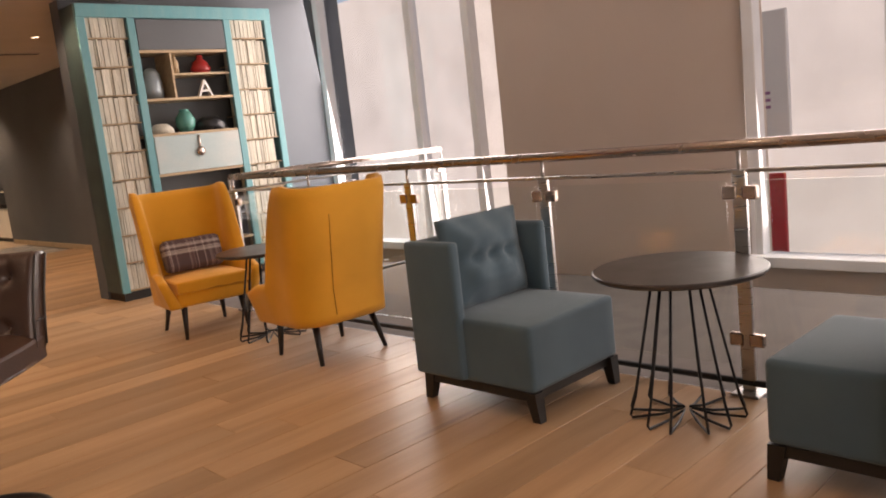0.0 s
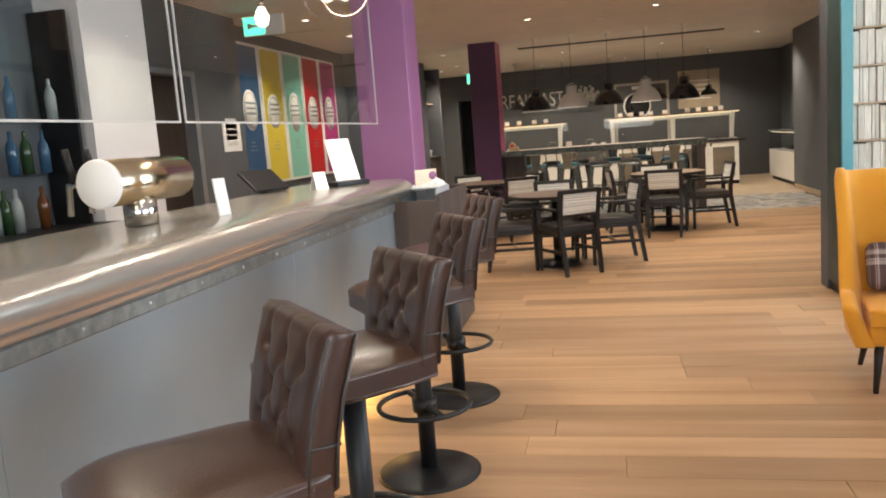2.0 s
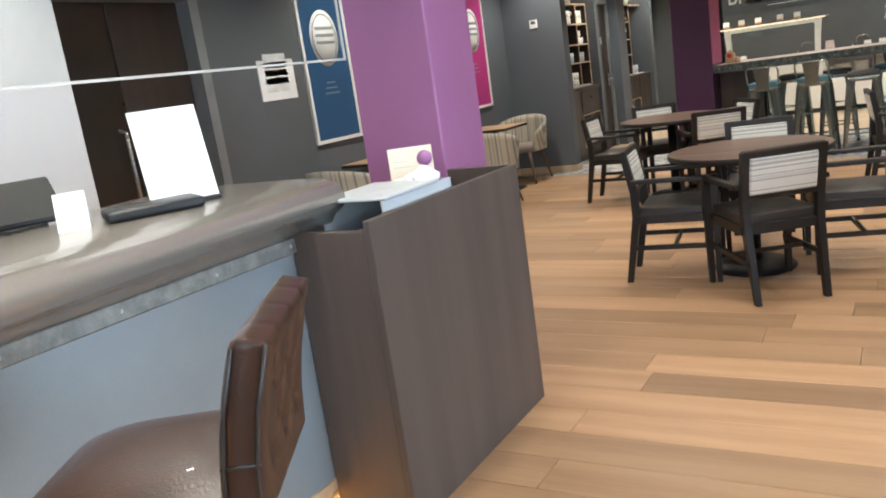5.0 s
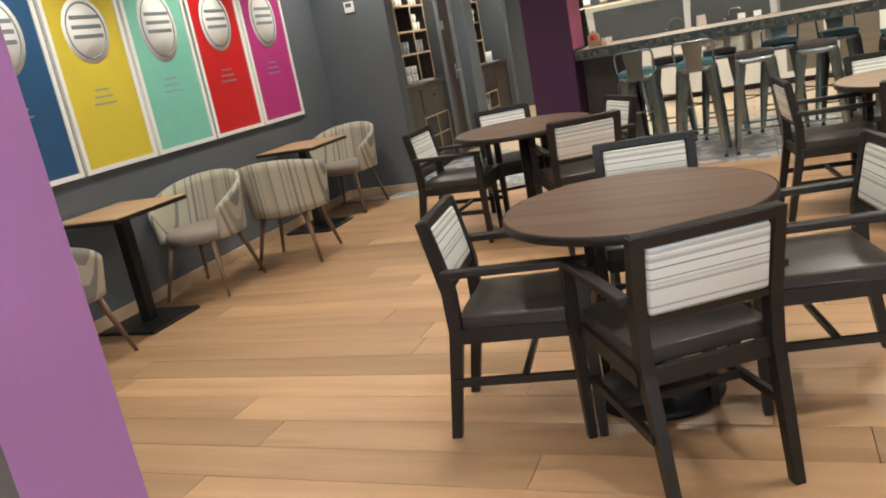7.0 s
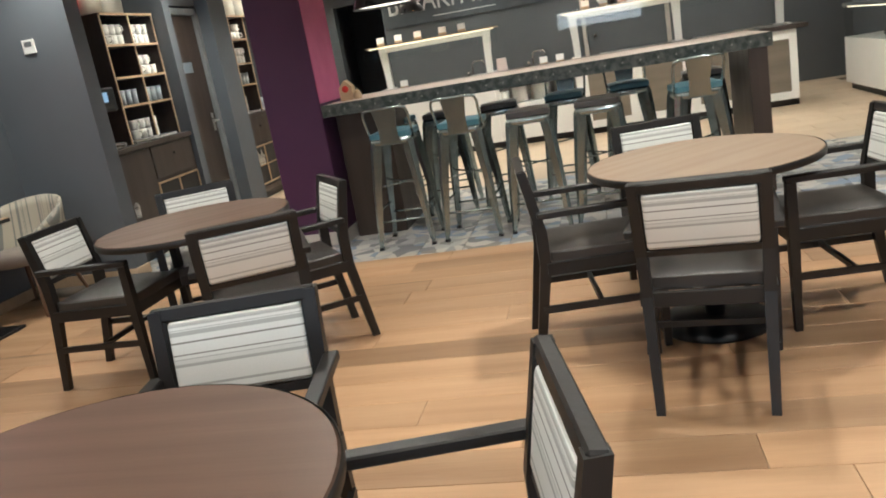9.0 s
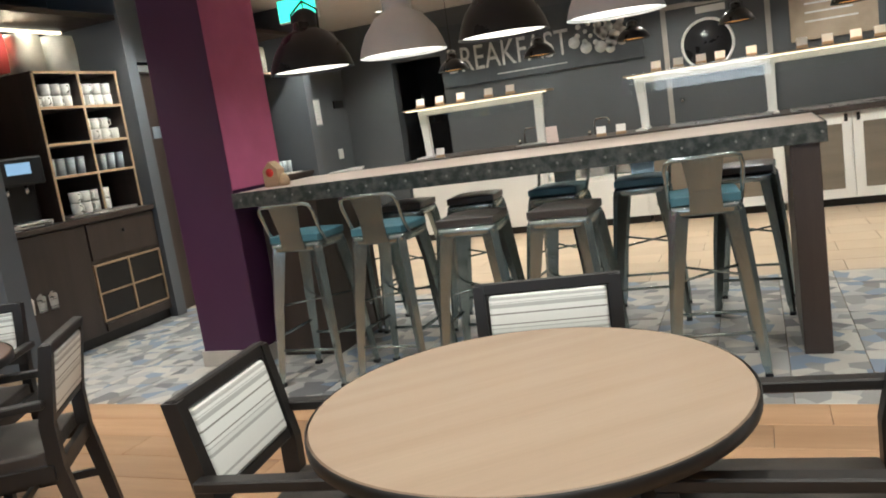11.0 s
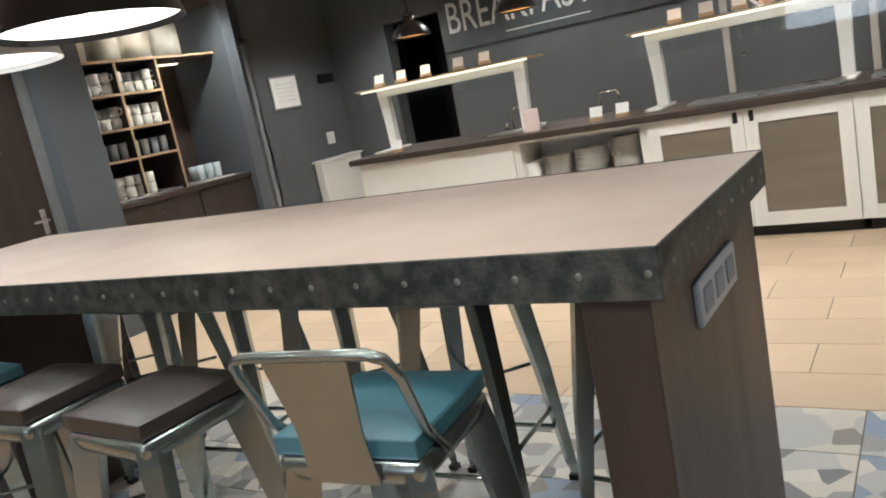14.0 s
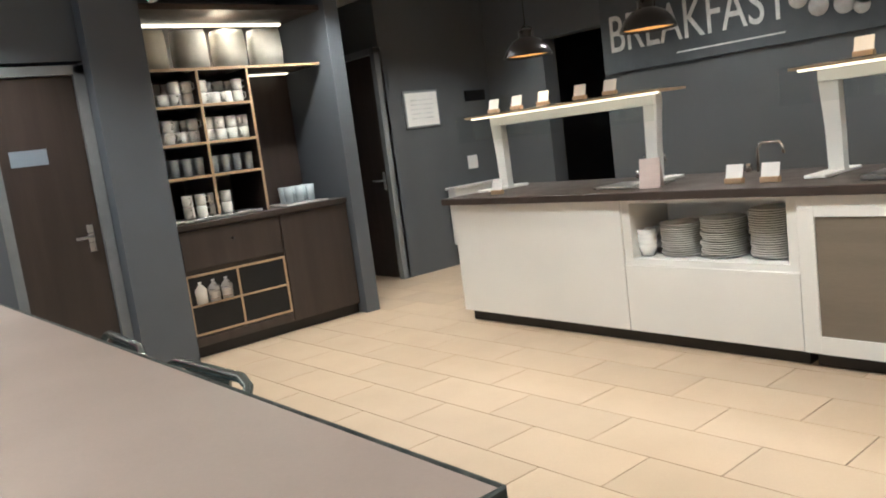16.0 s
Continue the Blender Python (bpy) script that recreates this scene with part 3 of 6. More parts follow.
def bar_stool():
    s = thing("bar_stool", "tufted brown leather swivel bar stool on black column", "bar stool", "stools along the bar")
    part("base_plate", lathe(B(), [(0, 0), (0.21, 0), (0.212, 0.008), (0.2, 0.016), (0.05, 0.03), (0, 0.03)], 36), M_BLACK, s)
    part("column", tube(B(), [(0, 0, 0.02), (0, 0, 0.34), (0, 0, 0.345), (0, 0, 0.71)], 0.034, 16), M_BLACK, s)
    ring = B()
    tube(ring, [(0.185 * math.cos(a * 0.19635), 0.185 * math.sin(a * 0.19635), 0.29) for a in range(32)], 0.011, 8, closed=True)
    tube(ring, [(-0.18, 0, 0.29), (0.18, 0, 0.29)], 0.013, 8)
    lathe(ring, [(0.035, 0.265), (0.05, 0.265), (0.05, 0.315), (0.035, 0.315)], 16)
    part("foot_ring", ring, M_BLACK, s)
    part("seat_plate", mbox(-0.12, 0.12, -0.12, 0.12, 0.70, 0.668, bevel=0.004), M_BLACK, s)
    # faces -y: the seat swells at the front and narrows towards the back
    seat = B()
    soft_box(seat, -0.22, 0.22, -0.27, 0.2, 0.665, 0.745, 0.036, 4, dome=0.035, n=10)
    for v in seat.verts:
        t = (v.co.y + 0.3) / 0.5
        v.co.x *= 1.03 - 0.10 * t * t
        v.co.z += 0.03 * (t - 0.35) ** 2 - (0.02 if v.co.y < -0.22 else 0) * ((-0.22 - v.co.y) / 0.08 if v.co.y < -0.22 else 0)
    for v in seat.verts:
        if v.co.y < -0.1:
            v.co.x *= 1 - 0.32 * ((-0.1 - v.co.y) / 0.17) ** 2
    part("seat", seat, M_LEATHER, s)
    buttons = [(-0.12, 0.235), (0.0, 0.235), (0.12, 0.235), (-0.06, 0.155), (0.06, 0.155), (-0.12, 0.075), (0.0, 0.075), (0.12, 0.075)]
    W, HB = 0.42, 0.315

    def back(u, v):
        lean = 0.175 + 0.02 * v + 0.05 * v * v
        return Vector(((u - 0.5) * W * (0.97 + 0.05 * v), lean, 0.715 + v * HB)), Vector((0, -1, 0.04 + 0.2 * v)).normalized()

    def thick(u, v):
        x, h = (u - 0.5) * W, v * HB
        t = 0.088 - 0.012 * v
        for bx, bz in buttons:
            t -= 0.03 * math.exp(-((x - bx) ** 2 + (h - bz) ** 2) / 0.0005)
        for (ax, az), (cx, cz) in folds:
            L2 = (cx - ax) ** 2 + (cz - az) ** 2
            k = max(0, min(1, ((x - ax) * (cx - ax) + (h - az) * (cz - az)) / L2))
            t -= 0.013 * math.exp(-((x - ax - k * (cx - ax)) ** 2 + (h - az - k * (cz - az)) ** 2) / 0.00009)
        e = min(u * W, (1 - u) * W, (1 - v) * HB)
        return max(0.03, t * (0.62 + 0.38 * math.sqrt(min(1, e / 0.022))))
    folds = [(buttons[0], buttons[3]), (buttons[3], buttons[1]), (buttons[1], buttons[4]), (buttons[4], buttons[2]), (buttons[3], buttons[5]), (buttons[3], buttons[6]), (buttons[4], buttons[6]), (buttons[4], buttons[7]), (buttons[0], (-0.12, 0.315)), (buttons[1], (0, 0.315)), (buttons[2], (0.12, 0.315))]
    part("backrest", slab(B(), back, 44, 34, thick), M_LEATHER, s, "tufted leather backrest")
    for bx, bz in buttons:
        v, u = bz / HB, bx / W + 0.5
        p, nn = back(u, v)
        part("button", lathe(B(), [(0.009, -0.004), (0.008, 0.002), (0, 0.005)], 10), M_LEATHER, s).matrix_basis = Matrix.Translation(p + nn * (thick(u, v) / 2 + 0.001)) @ nn.to_track_quat("Z", "Y").to_matrix().to_4x4()
    for k in (0, 1):
        for dy in (-0.04, 0.038):
            part("piping", tube(B(), [back(k, v)[0] + Vector(((1 if k else -1) * 0.002, dy * 0.75, 0)) for v in (0.02, 0.3, 0.6, 0.97)], 0.004, 6), M_DKLEATHER, s)
        part("seam", tube(B(), [back(k, 0.3)[0] + Vector(((1 if k else -1) * 0.001, dy, 0)) for dy in (-0.035, 0, 0.035)], 0.004, 6), M_DKLEATHER, s)
    fit_up = Matrix.Translation((0, 0, 0.785)) @ Matrix.Scale(0.88, 4) @ Matrix.Translation((0, 0, -0.745))
    for ob in s.children:
        if ob.name.split(".")[0] in ("seat", "backrest", "button", "piping", "seam", "seat_plate"):
            ob.matrix_basis = fit_up @ ob.matrix_basis
    return s


st = bar_stool()
spots = [(0.645, 5.5, -59), (0.69, 4.57, -55), (0.745, 3.58, -49), (0.72, 2.84, -50)]
st.matrix_basis = pose(spots[0][0], spots[0][1], 0, 0, 0, spots[0][2])
for x, y, a in spots[1:]:
    copy_thing(st, pose(x, y, 0, 0, 0, a))


# ---- waiter station beside the bar end ----
def station():
    s = thing("waiter_station", "dark wood waiter station box beside the bar", "cabinet")
    x0, x1, y0, y1, z1 = 0.095, 0.40, 6.48, 7.5, 0.99
    part("front_panel", mbox(x1 - 0.025, x1, y0, y1, 0.0, z1, bevel=0.002), M_STATION, s)
    part("side_panel", mbox(x0, x1 - 0.025, y0, y0 + 0.025, 0, z1 - 0.03, bevel=0.002), M_STATION, s)
    part("side_panel", mbox(x0, x1 - 0.025, y1 - 0.025, y1, 0, z1, bevel=0.002), M_STATION, s)
    part("back_panel", mbox(x0, x0 + 0.02, y0 + 0.025, y1 - 0.025, 0, z1 - 0.03), M_STATION, s)
    part("shelf", mbox(x0 + 0.02, x1 - 0.025, y0 + 0.025, y1 - 0.025, 0.86, 0.885), M_STATION, s)
    return s


station()
nap = thing("cutlery_tray", "clear plastic cutlery tray with white napkins on station", "tray")
M_CLEARP = mat("frosted_plastic", (0.5, 0.53, 0.55), 0.3, vary=0.05)
part("tray", box(box(box(mbox(0.11, 0.36, 6.62, 7.04, 0.886, 0.9), 0.11, 0.12, 6.62, 7.04, 0.9, 1.02), 0.35, 0.36, 6.62, 7.04, 0.9, 1.02), 0.12, 0.35, 7.03, 7.04, 0.9, 1.02), M_CLEARP, nap)
part("lid", mbox(0.1, 0.37, 6.62, 6.95, 1.022, 1.034, bevel=0.004), M_CLEARP, nap)
part("rim", box(mbox(0.36, 0.372, 6.61, 7.04, 0.975, 0.99), 0.1, 0.112, 6.61, 7.04, 0.975, 0.99), M_STEEL, nap)
for k in range(5):
    nb = soft_box(B(), -0.05, 0.05, -0.04, 0.04, 0, 0.03, 0.012, 2)
    part("napkin", nb, M_PAPER, nap).matrix_basis = pose(0.16 + 0.035 * k, 6.97 + 0.02 * (k % 2), 0.98 + 0.012 * k, 8 * k, 10 - 6 * k, 25 * k)
crd = thing("tent_card", "white tent card with a purple roundel", "card", m=pose(0.19, 7.07, 1.04, 0, 0, -60))
part("card", mbox(-0.003, 0.003, -0.08, 0.08, -0.1, 0.095), mat("cream_card", (0.74, 0.66, 0.52), 0.7, vary=0.02), crd)
part("roundel", lathe(B(), [(0, 0), (0.028, 0), (0.028, 0.003), (0, 0.003)], 18), M_PURPLE, crd).matrix_basis = pose(0.003, 0.05, 0.05, 0, 90, 0)
for k in range(3):
    part("text_bar", mbox(0.003, 0.0045, -0.065, 0.0 - 0.01 * k, 0.025 + 0.02 * k, 0.028 + 0.02 * k), M_CLEARP, crd)


set_out(mark, 0.07, -0.43)


# purple pillar
def pillar(x0, x1, y0, y1, mt, name, label):
    p = struct(name, mbox(x0, x1, y0, y1, 0, H, bevel=0.006), mt, label, "pillar")
    part("skirting", box(box(mbox(x0 - 0.012, x1 + 0.012, y0 - 0.012, y0 - 0.001, 0, 0.1, bevel=0.002), x1 + 0.001, x1 + 0.012, y0, y1, 0, 0.1), x0 - 0.012, x0 - 0.001, y0, y1, 0, 0.1), M_SKIRT, p)
    return p


pillar(-0.385, 0.037, 7.255, 7.655, M_PURPLE, "pillar", "purple painted square pillar at the bar end")
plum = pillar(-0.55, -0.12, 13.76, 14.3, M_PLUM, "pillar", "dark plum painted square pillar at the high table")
# lamplight on the east face, put into the colour of a thin panel
part("side_panel", mbox(-0.119, -0.114, 13.765, 14.295, 1.07, H), mat("pendant_lit_pink", (0.42, 0.10, 0.22), 0.5, vary=0.04), plum, "pillar side coloured pink for the pendant light on it")


# ---- posters ----
cols = [(0.03, 0.085, 0.19), (0.62, 0.5, 0.05), (0.22, 0.52, 0.42), (0.5, 0.012, 0.015), (0.42, 0.035, 0.2)]
names = ["blue", "yellow", "mint green", "red", "magenta"]
for k, c in enumerate(cols):
    y0 = 9.505 + 0.68 * k
    p = thing("wall_poster", names[k] + " framed poster with a white watch emblem", "poster", "watch posters on the grey wall")
    part("frame", box(box(box(mbox(-2.52, -2.495, y0, y0 + 0.03, 0.95, 2.6), -2.52, -2.495, y0 + 0.62, y0 + 0.65, 0.95, 2.6), -2.52, -2.495, y0 + 0.03, y0 + 0.62, 0.95, 0.98), -2.52, -2.495, y0 + 0.03, y0 + 0.62, 2.57, 2.6), M_WHITE, p)
    part("print", mbox(-2.52, -2.505, y0 + 0.03, y0 + 0.62, 0.98, 2.57), mat("poster_" + names[k].replace(" ", "_"), c, 0.35, vary=0.02, bump=0), p)
    em = B()
    lathe(em, [(0, 0), (0.19, 0), (0.19, 0.004), (0, 0.004)], 28)
    for v in em.verts:
        v.co.x *= (1.25, 1.1, 1.35, 1.2, 1.3)[k]
    part("emblem", em, M_PAPER, p).matrix_basis = pose(-2.505, y0 + 0.325, 1.83, 0, 90, 0)
    rg = B()
    tube(rg, [(0.16 * (1.25, 1.1, 1.35, 1.2, 1.3)[k] * math.cos(a * 0.2618), 0.16 * math.sin(a * 0.2618), 0.005) for a in range(24)], 0.006, 4, closed=True)
    part("ring", rg, M_ZINC, p).matrix_basis = pose(-2.505, y0 + 0.325, 1.83, 0, 90, 0)
    for j in range(3):
        part("print_line", mbox(-2.502, -2.5, y0 + 0.21, y0 + 0.46, 1.78 + 0.06 * j, 1.805 + 0.06 * j), M_ZINC, p)
        part("print_line", mbox(-2.505, -2.504, y0 + 0.22 + 0.02 * j, y0 + 0.42 - 0.02 * j, 1.36 + 0.045 * j, 1.372 + 0.045 * j), M_ZINC, p)


# ---- dining chairs and tables ----
def dining_chair():
    c = thing("dining_chair", "black wooden armchair with striped back pad and dark leather seat", "chair", "dining armchairs")
    X = 0.2
    for sx in (-1, 1):
        lg = B()
        loft(lg, [[(sx * x + a, -0.23 + b, z) for a, b in ((-w, -w), (w, -w), (w, w), (-w, w))] for z, x, w in ((0, X + 0.022, 0.014), (0.40, X + 0.026, 0.02), (0.6, X + 0.026, 0.018))], smooth=False)
        part("leg", lg, M_BLACKW, c)
        lg = B()
        loft(lg, [[(sx * x + a, y + b, z) for a, b in ((-w, -w * 1.2), (w, -w * 1.2), (w, w * 1.2), (-w, w * 1.2))] for z, x, y, w in ((0, X - 0.02, 0.285, 0.015), (0.40, X - 0.01, 0.215, 0.019), (0.54, X - 0.006, 0.215, 0.019), (0.79, X, 0.262, 0.016))], smooth=False)
        part("leg", lg, M_BLACKW, c)
        part("armrest", mbox(sx * (X + 0.026) - 0.02, sx * (X + 0.026) + 0.02, -0.252, 0.225, 0.6, 0.626, bevel=0.004), M_BLACKW, c)
        part("side_rail", mbox(sx * (X + 0.005) - 0.012, sx * (X + 0.005) + 0.012, -0.21, 0.21, 0.36, 0.41), M_BLACKW, c)
        part("stretcher", mbox(sx * X - 0.009, sx * X + 0.009, -0.22, 0.245, 0.2, 0.228), M_BLACKW, c)
    part("front_rail", mbox(-X, X, -0.24, -0.218, 0.36, 0.41), M_BLACKW, c)
    part("back_rail", mbox(-X + 0.02, X - 0.02, 0.205, 0.227, 0.36, 0.41), M_BLACKW, c)
    part("cross_stretcher", mbox(-X, X, 0.0, 0.018, 0.204, 0.226), M_BLACKW, c)
    part("seat", soft_box(B(), -0.2, 0.2, -0.24, 0.19, 0.405, 0.455, 0.018, 3, dome=0.018), M_DKLEATHER, c, "dark leather seat pad")
    fr = B()
    box(fr, -X - 0.012, X + 0.012, -0.017, 0.017, 0.098, 0.135, bevel=0.005)
    box(fr, -X + 0.01, X - 0.01, -0.015, 0.015, -0.125, -0.1, bevel=0.003)
    for sx in (-1, 1):
        box(fr, sx * (X - 0.012) - 0.014, sx * (X - 0.012) + 0.014, -0.014, 0.014, -0.1, 0.1, bevel=0.003)
    part("back_frame", fr, M_BLACKW, c).matrix_basis = pose(0, 0.24, 0.662, -10.5, 0, 0)
    pad = B()
    soft_box(pad, -X + 0.027, X - 0.027, -0.021, 0.021, -0.099, 0.097, 0.012, 3)
    part("backrest", pad, M_WSTRIPE, c, "pale striped woven back pad").matrix_basis = pose(0, 0.24, 0.662, -10.5, 0, 0)
    return c


# paler top, given to one of the three round tables
M_TABLEM = mat("paler_round_tabletop", (0.27, 0.2, 0.145), 0.34, vary=0.08, scale=3, fine=30, stretch=(0.25, 4, 1), second=(0.23, 0.16, 0.11), mix=0.6, bump=0.02)


def round_table():
    t = thing("round_table", "round dark wood pedestal dining table", "table", "round dining tables")
    part("tabletop", lathe(B(), [(0, 0.69), (0.43, 0.69), (0.45, 0.697), (0.452, 0.712), (0.447, 0.72), (0, 0.72)], 64, smooth=False), M_TABLE, t)
    part("edge_band", lathe(B(), [(0.4525, 0.69), (0.456, 0.693), (0.456, 0.716), (0.4525, 0.719)], 64), M_BLACKW, t)
    part("column", tube(B(), [(0, 0, 0.02), (0, 0, 0.66)], 0.04, 16), M_BLACK, t)
    part("top_bracket", box(mbox(-0.28, 0.28, -0.03, 0.03, 0.655, 0.69), -0.03, 0.03, -0.28, 0.28, 0.655, 0.69), M_BLACK, t)
    part("base_plate", lathe(B(), [(0, 0), (0.23, 0), (0.235, 0.012), (0.22, 0.03), (0.06, 0.05), (0, 0.05)], 36), M_BLACK, t)
    return t


rt = round_table()
tabs = [(1.0, 9.08), (2.26, 11.42), (-0.06, 11.53)]
rt.matrix_basis = pose(*tabs[0], 0)
for x, y in tabs[1:]:
    t_ = copy_thing(rt, pose(x, y, 0, 0, 0, 40))
    if x > 1:
        tagged(t_, "round pedestal dining table with a paler top")
        top = [o for o in t_.children if o.name.startswith("tabletop")][0]
        top.data = top.data.copy()
        top.data.materials[0] = M_TABLEM
dc = dining_chair()
# (x, y, turn): a chair turned by 0 faces -y
chairs = [(1.13, 8.67, 212), (0.60, 8.95, 98), (1.54, 9.18, -77), (0.98, 9.64, 10),
          (2.19, 10.9, 172), (1.79, 11.42, 98), (2.76, 11.5, -85), (2.18, 11.88, 10),
          (-0.55, 11.5, 90), (0.36, 11.18, 206), (0.34, 11.67, -56), (-0.28, 11.98, 28)]
dc.matrix_basis = pose(chairs[0][0], chairs[0][1], 0, 0, 0, chairs[0][2])
for x, y, a in chairs[1:]:
    copy_thing(dc, pose(x, y, 0, 0, 0, a))


# ---- wall tables and tub chairs ----
def wall_table(x, y):
    t = thing("wall_table", "square light wood table on black pedestal against wall", "table", "tables under the posters", pose(x, y, 0))
    part("tabletop", mbox(-0.27, 0.27, -0.3, 0.3, 0.71, 0.735, bevel=0.003), M_TABLEL, t)
    part("edge_band", mbox(-0.273, 0.273, -0.303, 0.303, 0.705, 0.729), M_BLACKW, t)
    part("column", mbox(-0.035, 0.035, -0.035, 0.035, 0.02, 0.705), M_BLACK, t)
    part("base_plate", mbox(-0.22, 0.22, -0.22, 0.22, 0, 0.02, bevel=0.004), M_BLACK, t)


for y in (10.06, 12.26):
    wall_table(-2.22, y)


def tub_chair():
    c = thing("tub_chair", "striped fabric tub chair with splayed walnut legs", "chair", "tub chairs under the posters")
    part("seat", lathe(B(), [(0, 0.36), (0.22, 0.36), (0.25, 0.38), (0.255, 0.42), (0.23, 0.45), (0, 0.46)], 28), M_TUBSEAT, c)

    def shell(u, v):
        a = math.radians(-35 + 250 * u)
        r = 0.27 + 0.04 * v
        top = 0.2 + 0.2 * math.sin(math.pi * u) ** 0.8
        return Vector((r * math.cos(a), r * math.sin(a), 0.38 + v * top)), Vector((math.cos(a), math.sin(a), 0))
    part("backrest", slab(B(), shell, 32, 6, lambda u, v: 0.045 - 0.02 * v), M_TUBSTRIPE, c)
    for sx in (-1, 1):
        for sy in (-1, 1):
            part("leg", tube(B(), [(sx * 0.24, sy * 0.25, 0), (sx * 0.16, sy * 0.16, 0.37)], 0.011, 10, r2=0.02), M_WALNUT, c)
    return c


tc0 = tub_chair()
tubs = [(-2.17, 9.36, 180), (-2.17, 10.7, 5), (-1.85, 11.32, 192), (-2.2, 12.9, 0)]
tc0.matrix_basis = pose(tubs[0][0], tubs[0][1], 0, 0, 0, tubs[0][2])
for x, y, a in tubs[1:]:
    copy_thing(tc0, pose(x, y, 0, 0, 0, a))


# ---- lounge chairs ----
def wing_chair():
    c = thing("wing_chair", "mustard yellow wool wing chair on dark tapered legs", "armchair", "yellow wing chairs")

    def shell(u, v):
        # u runs from one arm front round the back to the other; v goes up
        k = 2 * u - 1
        s_ = 1 if k > 0 else -1
        k = abs(k)
        flare = 0.05 * v
        if k > 0.5:
            q = (k - 0.5) / 0.5
            x, y = 0.285 + flare * (1 - 0.4 * q) + 0.045 * q * v, 0.1 - 0.37 * q
            n = Vector((s_, 0, 0))
        else:
            a = math.pi / 2 * (k / 0.5)
            ex = 0.55
            x, y = (0.285 + flare) * math.sin(a) ** ex, 0.1 + (0.15 + 0.02 * v) * math.cos(a) ** 0.8
            n = Vector((s_ * math.sin(a), math.cos(a), 0)).normalized()
        rise = 0.5 + 0.5 * math.cos(math.pi * min(1, max(0, (k - 0.52) / 0.22)))
        top = 0.27 + 0.57 * rise + 0.03 * rise * (k / 0.5) ** 4 * (1 if k < 0.5 else 0.6) - 0.05 * max(0, (k - 0.85) / 0.15)
        z = 0.24 + v * (top - 0.02)
        lean = 0.15 * max(0, (z - 0.45)) * (1 if k < 0.5 else max(0, 1 - (k - 0.5) / 0.25))
        return Vector((s_ * x, y + lean, z)), n
    part("shell", slab(B(), shell, 72, 16, lambda u, v: (0.085 - 0.02 * v) * (0.55 + 0.45 * math.sqrt(min(1, (1 - v) / 0.08)))), M_YELLOW, c)
    part("seat_base", soft_box(B(), -0.27, 0.27, -0.27, 0.2, 0.24, 0.35, 0.03, 3), M_YELLOW, c)
    part("seat_cushion", soft_box(B(), -0.265, 0.265, -0.29, 0.2, 0.345, 0.43, 0.03, 4, dome=0.02), M_YELLOW, c)
    part("seam", tube(B(), [shell(0.53, v)[0] + Vector((0, 0.0425 - 0.01 * v, 0)) for v in (0.06, 0.25, 0.45, 0.65, 0.8)], 0.003, 6), mat("seam_thread", (0.4, 0.16, 0.01), 0.8), c)
    for sx in (-1, 1):
        part("leg", tube(B(), [(sx * 0.235, -0.23, 0), (sx * 0.215, -0.21, 0.26)], 0.013, 12, r2=0.024), M_BLACKW, c)
        part("leg", tube(B(), [(sx * 0.235, 0.25, 0), (sx * 0.2, 0.17, 0.26)], 0.013, 12, r2=0.024), M_BLACKW, c)
    for ob in c.children:
        ob.data.transform(Matrix.Diagonal((0.97, 0.97, 0.965, 1)))
    return c


wc = wing_chair()
wc.matrix_basis = pose(2.975, 5.27, 0, 0, 0, -8)
wc2 = copy_thing(wc, pose(3.035, 3.81, 0, 0, 0, 177))
M_TARTAN = stripe_mat("tartan_weave", [(0.09, 0.05, 0.05), (0.2, 0.16, 0.15), (0.05, 0.03, 0.035), (0.4, 0.34, 0.32), (0.1, 0.045, 0.045)], 20, 0)
_t = M_TARTAN.node_tree
_sep, _n2 = _t.nodes["Separate XYZ"], _t.nodes.new("ShaderNodeTexNoise")
_n2.noise_dimensions = "1D"
_n2.inputs["Scale"].default_value = 24
_t.links.new(_sep.outputs[2], _n2.inputs["W"])
_r2 = _t.nodes.new("ShaderNodeValToRGB")
_r2.color_ramp.interpolation = "CONSTANT"
_r2.color_ramp.elements[0].color, _r2.color_ramp.elements[1].color = (0.12, 0.07, 0.07, 1), (0.6, 0.53, 0.5, 1)
_r2.color_ramp.elements[1].position = 0.56
_t.links.new(_n2.outputs[0], _r2.inputs[0])
_mx = _t.nodes.new("ShaderNodeMix")
_mx.data_type = "RGBA"
_mx.inputs[0].default_value = 0.45
_t.links.new(_t.nodes["Color Ramp"].outputs[0], _mx.inputs[6])
_t.links.new(_r2.outputs[0], _mx.inputs[7])
_t.links.new(_mx.outputs[2], _t.nodes["Hue/Saturation/Value"].inputs["Color"])
single("cushion", soft_box(B(), -0.22, 0.22, -0.05, 0.05, -0.12, 0.12, 0.045, 4), M_TARTAN, "brown and white checked scatter cushion on chair", "cushion", m=pose(2.975, 5.33, 0.56, -18, 0, -8))


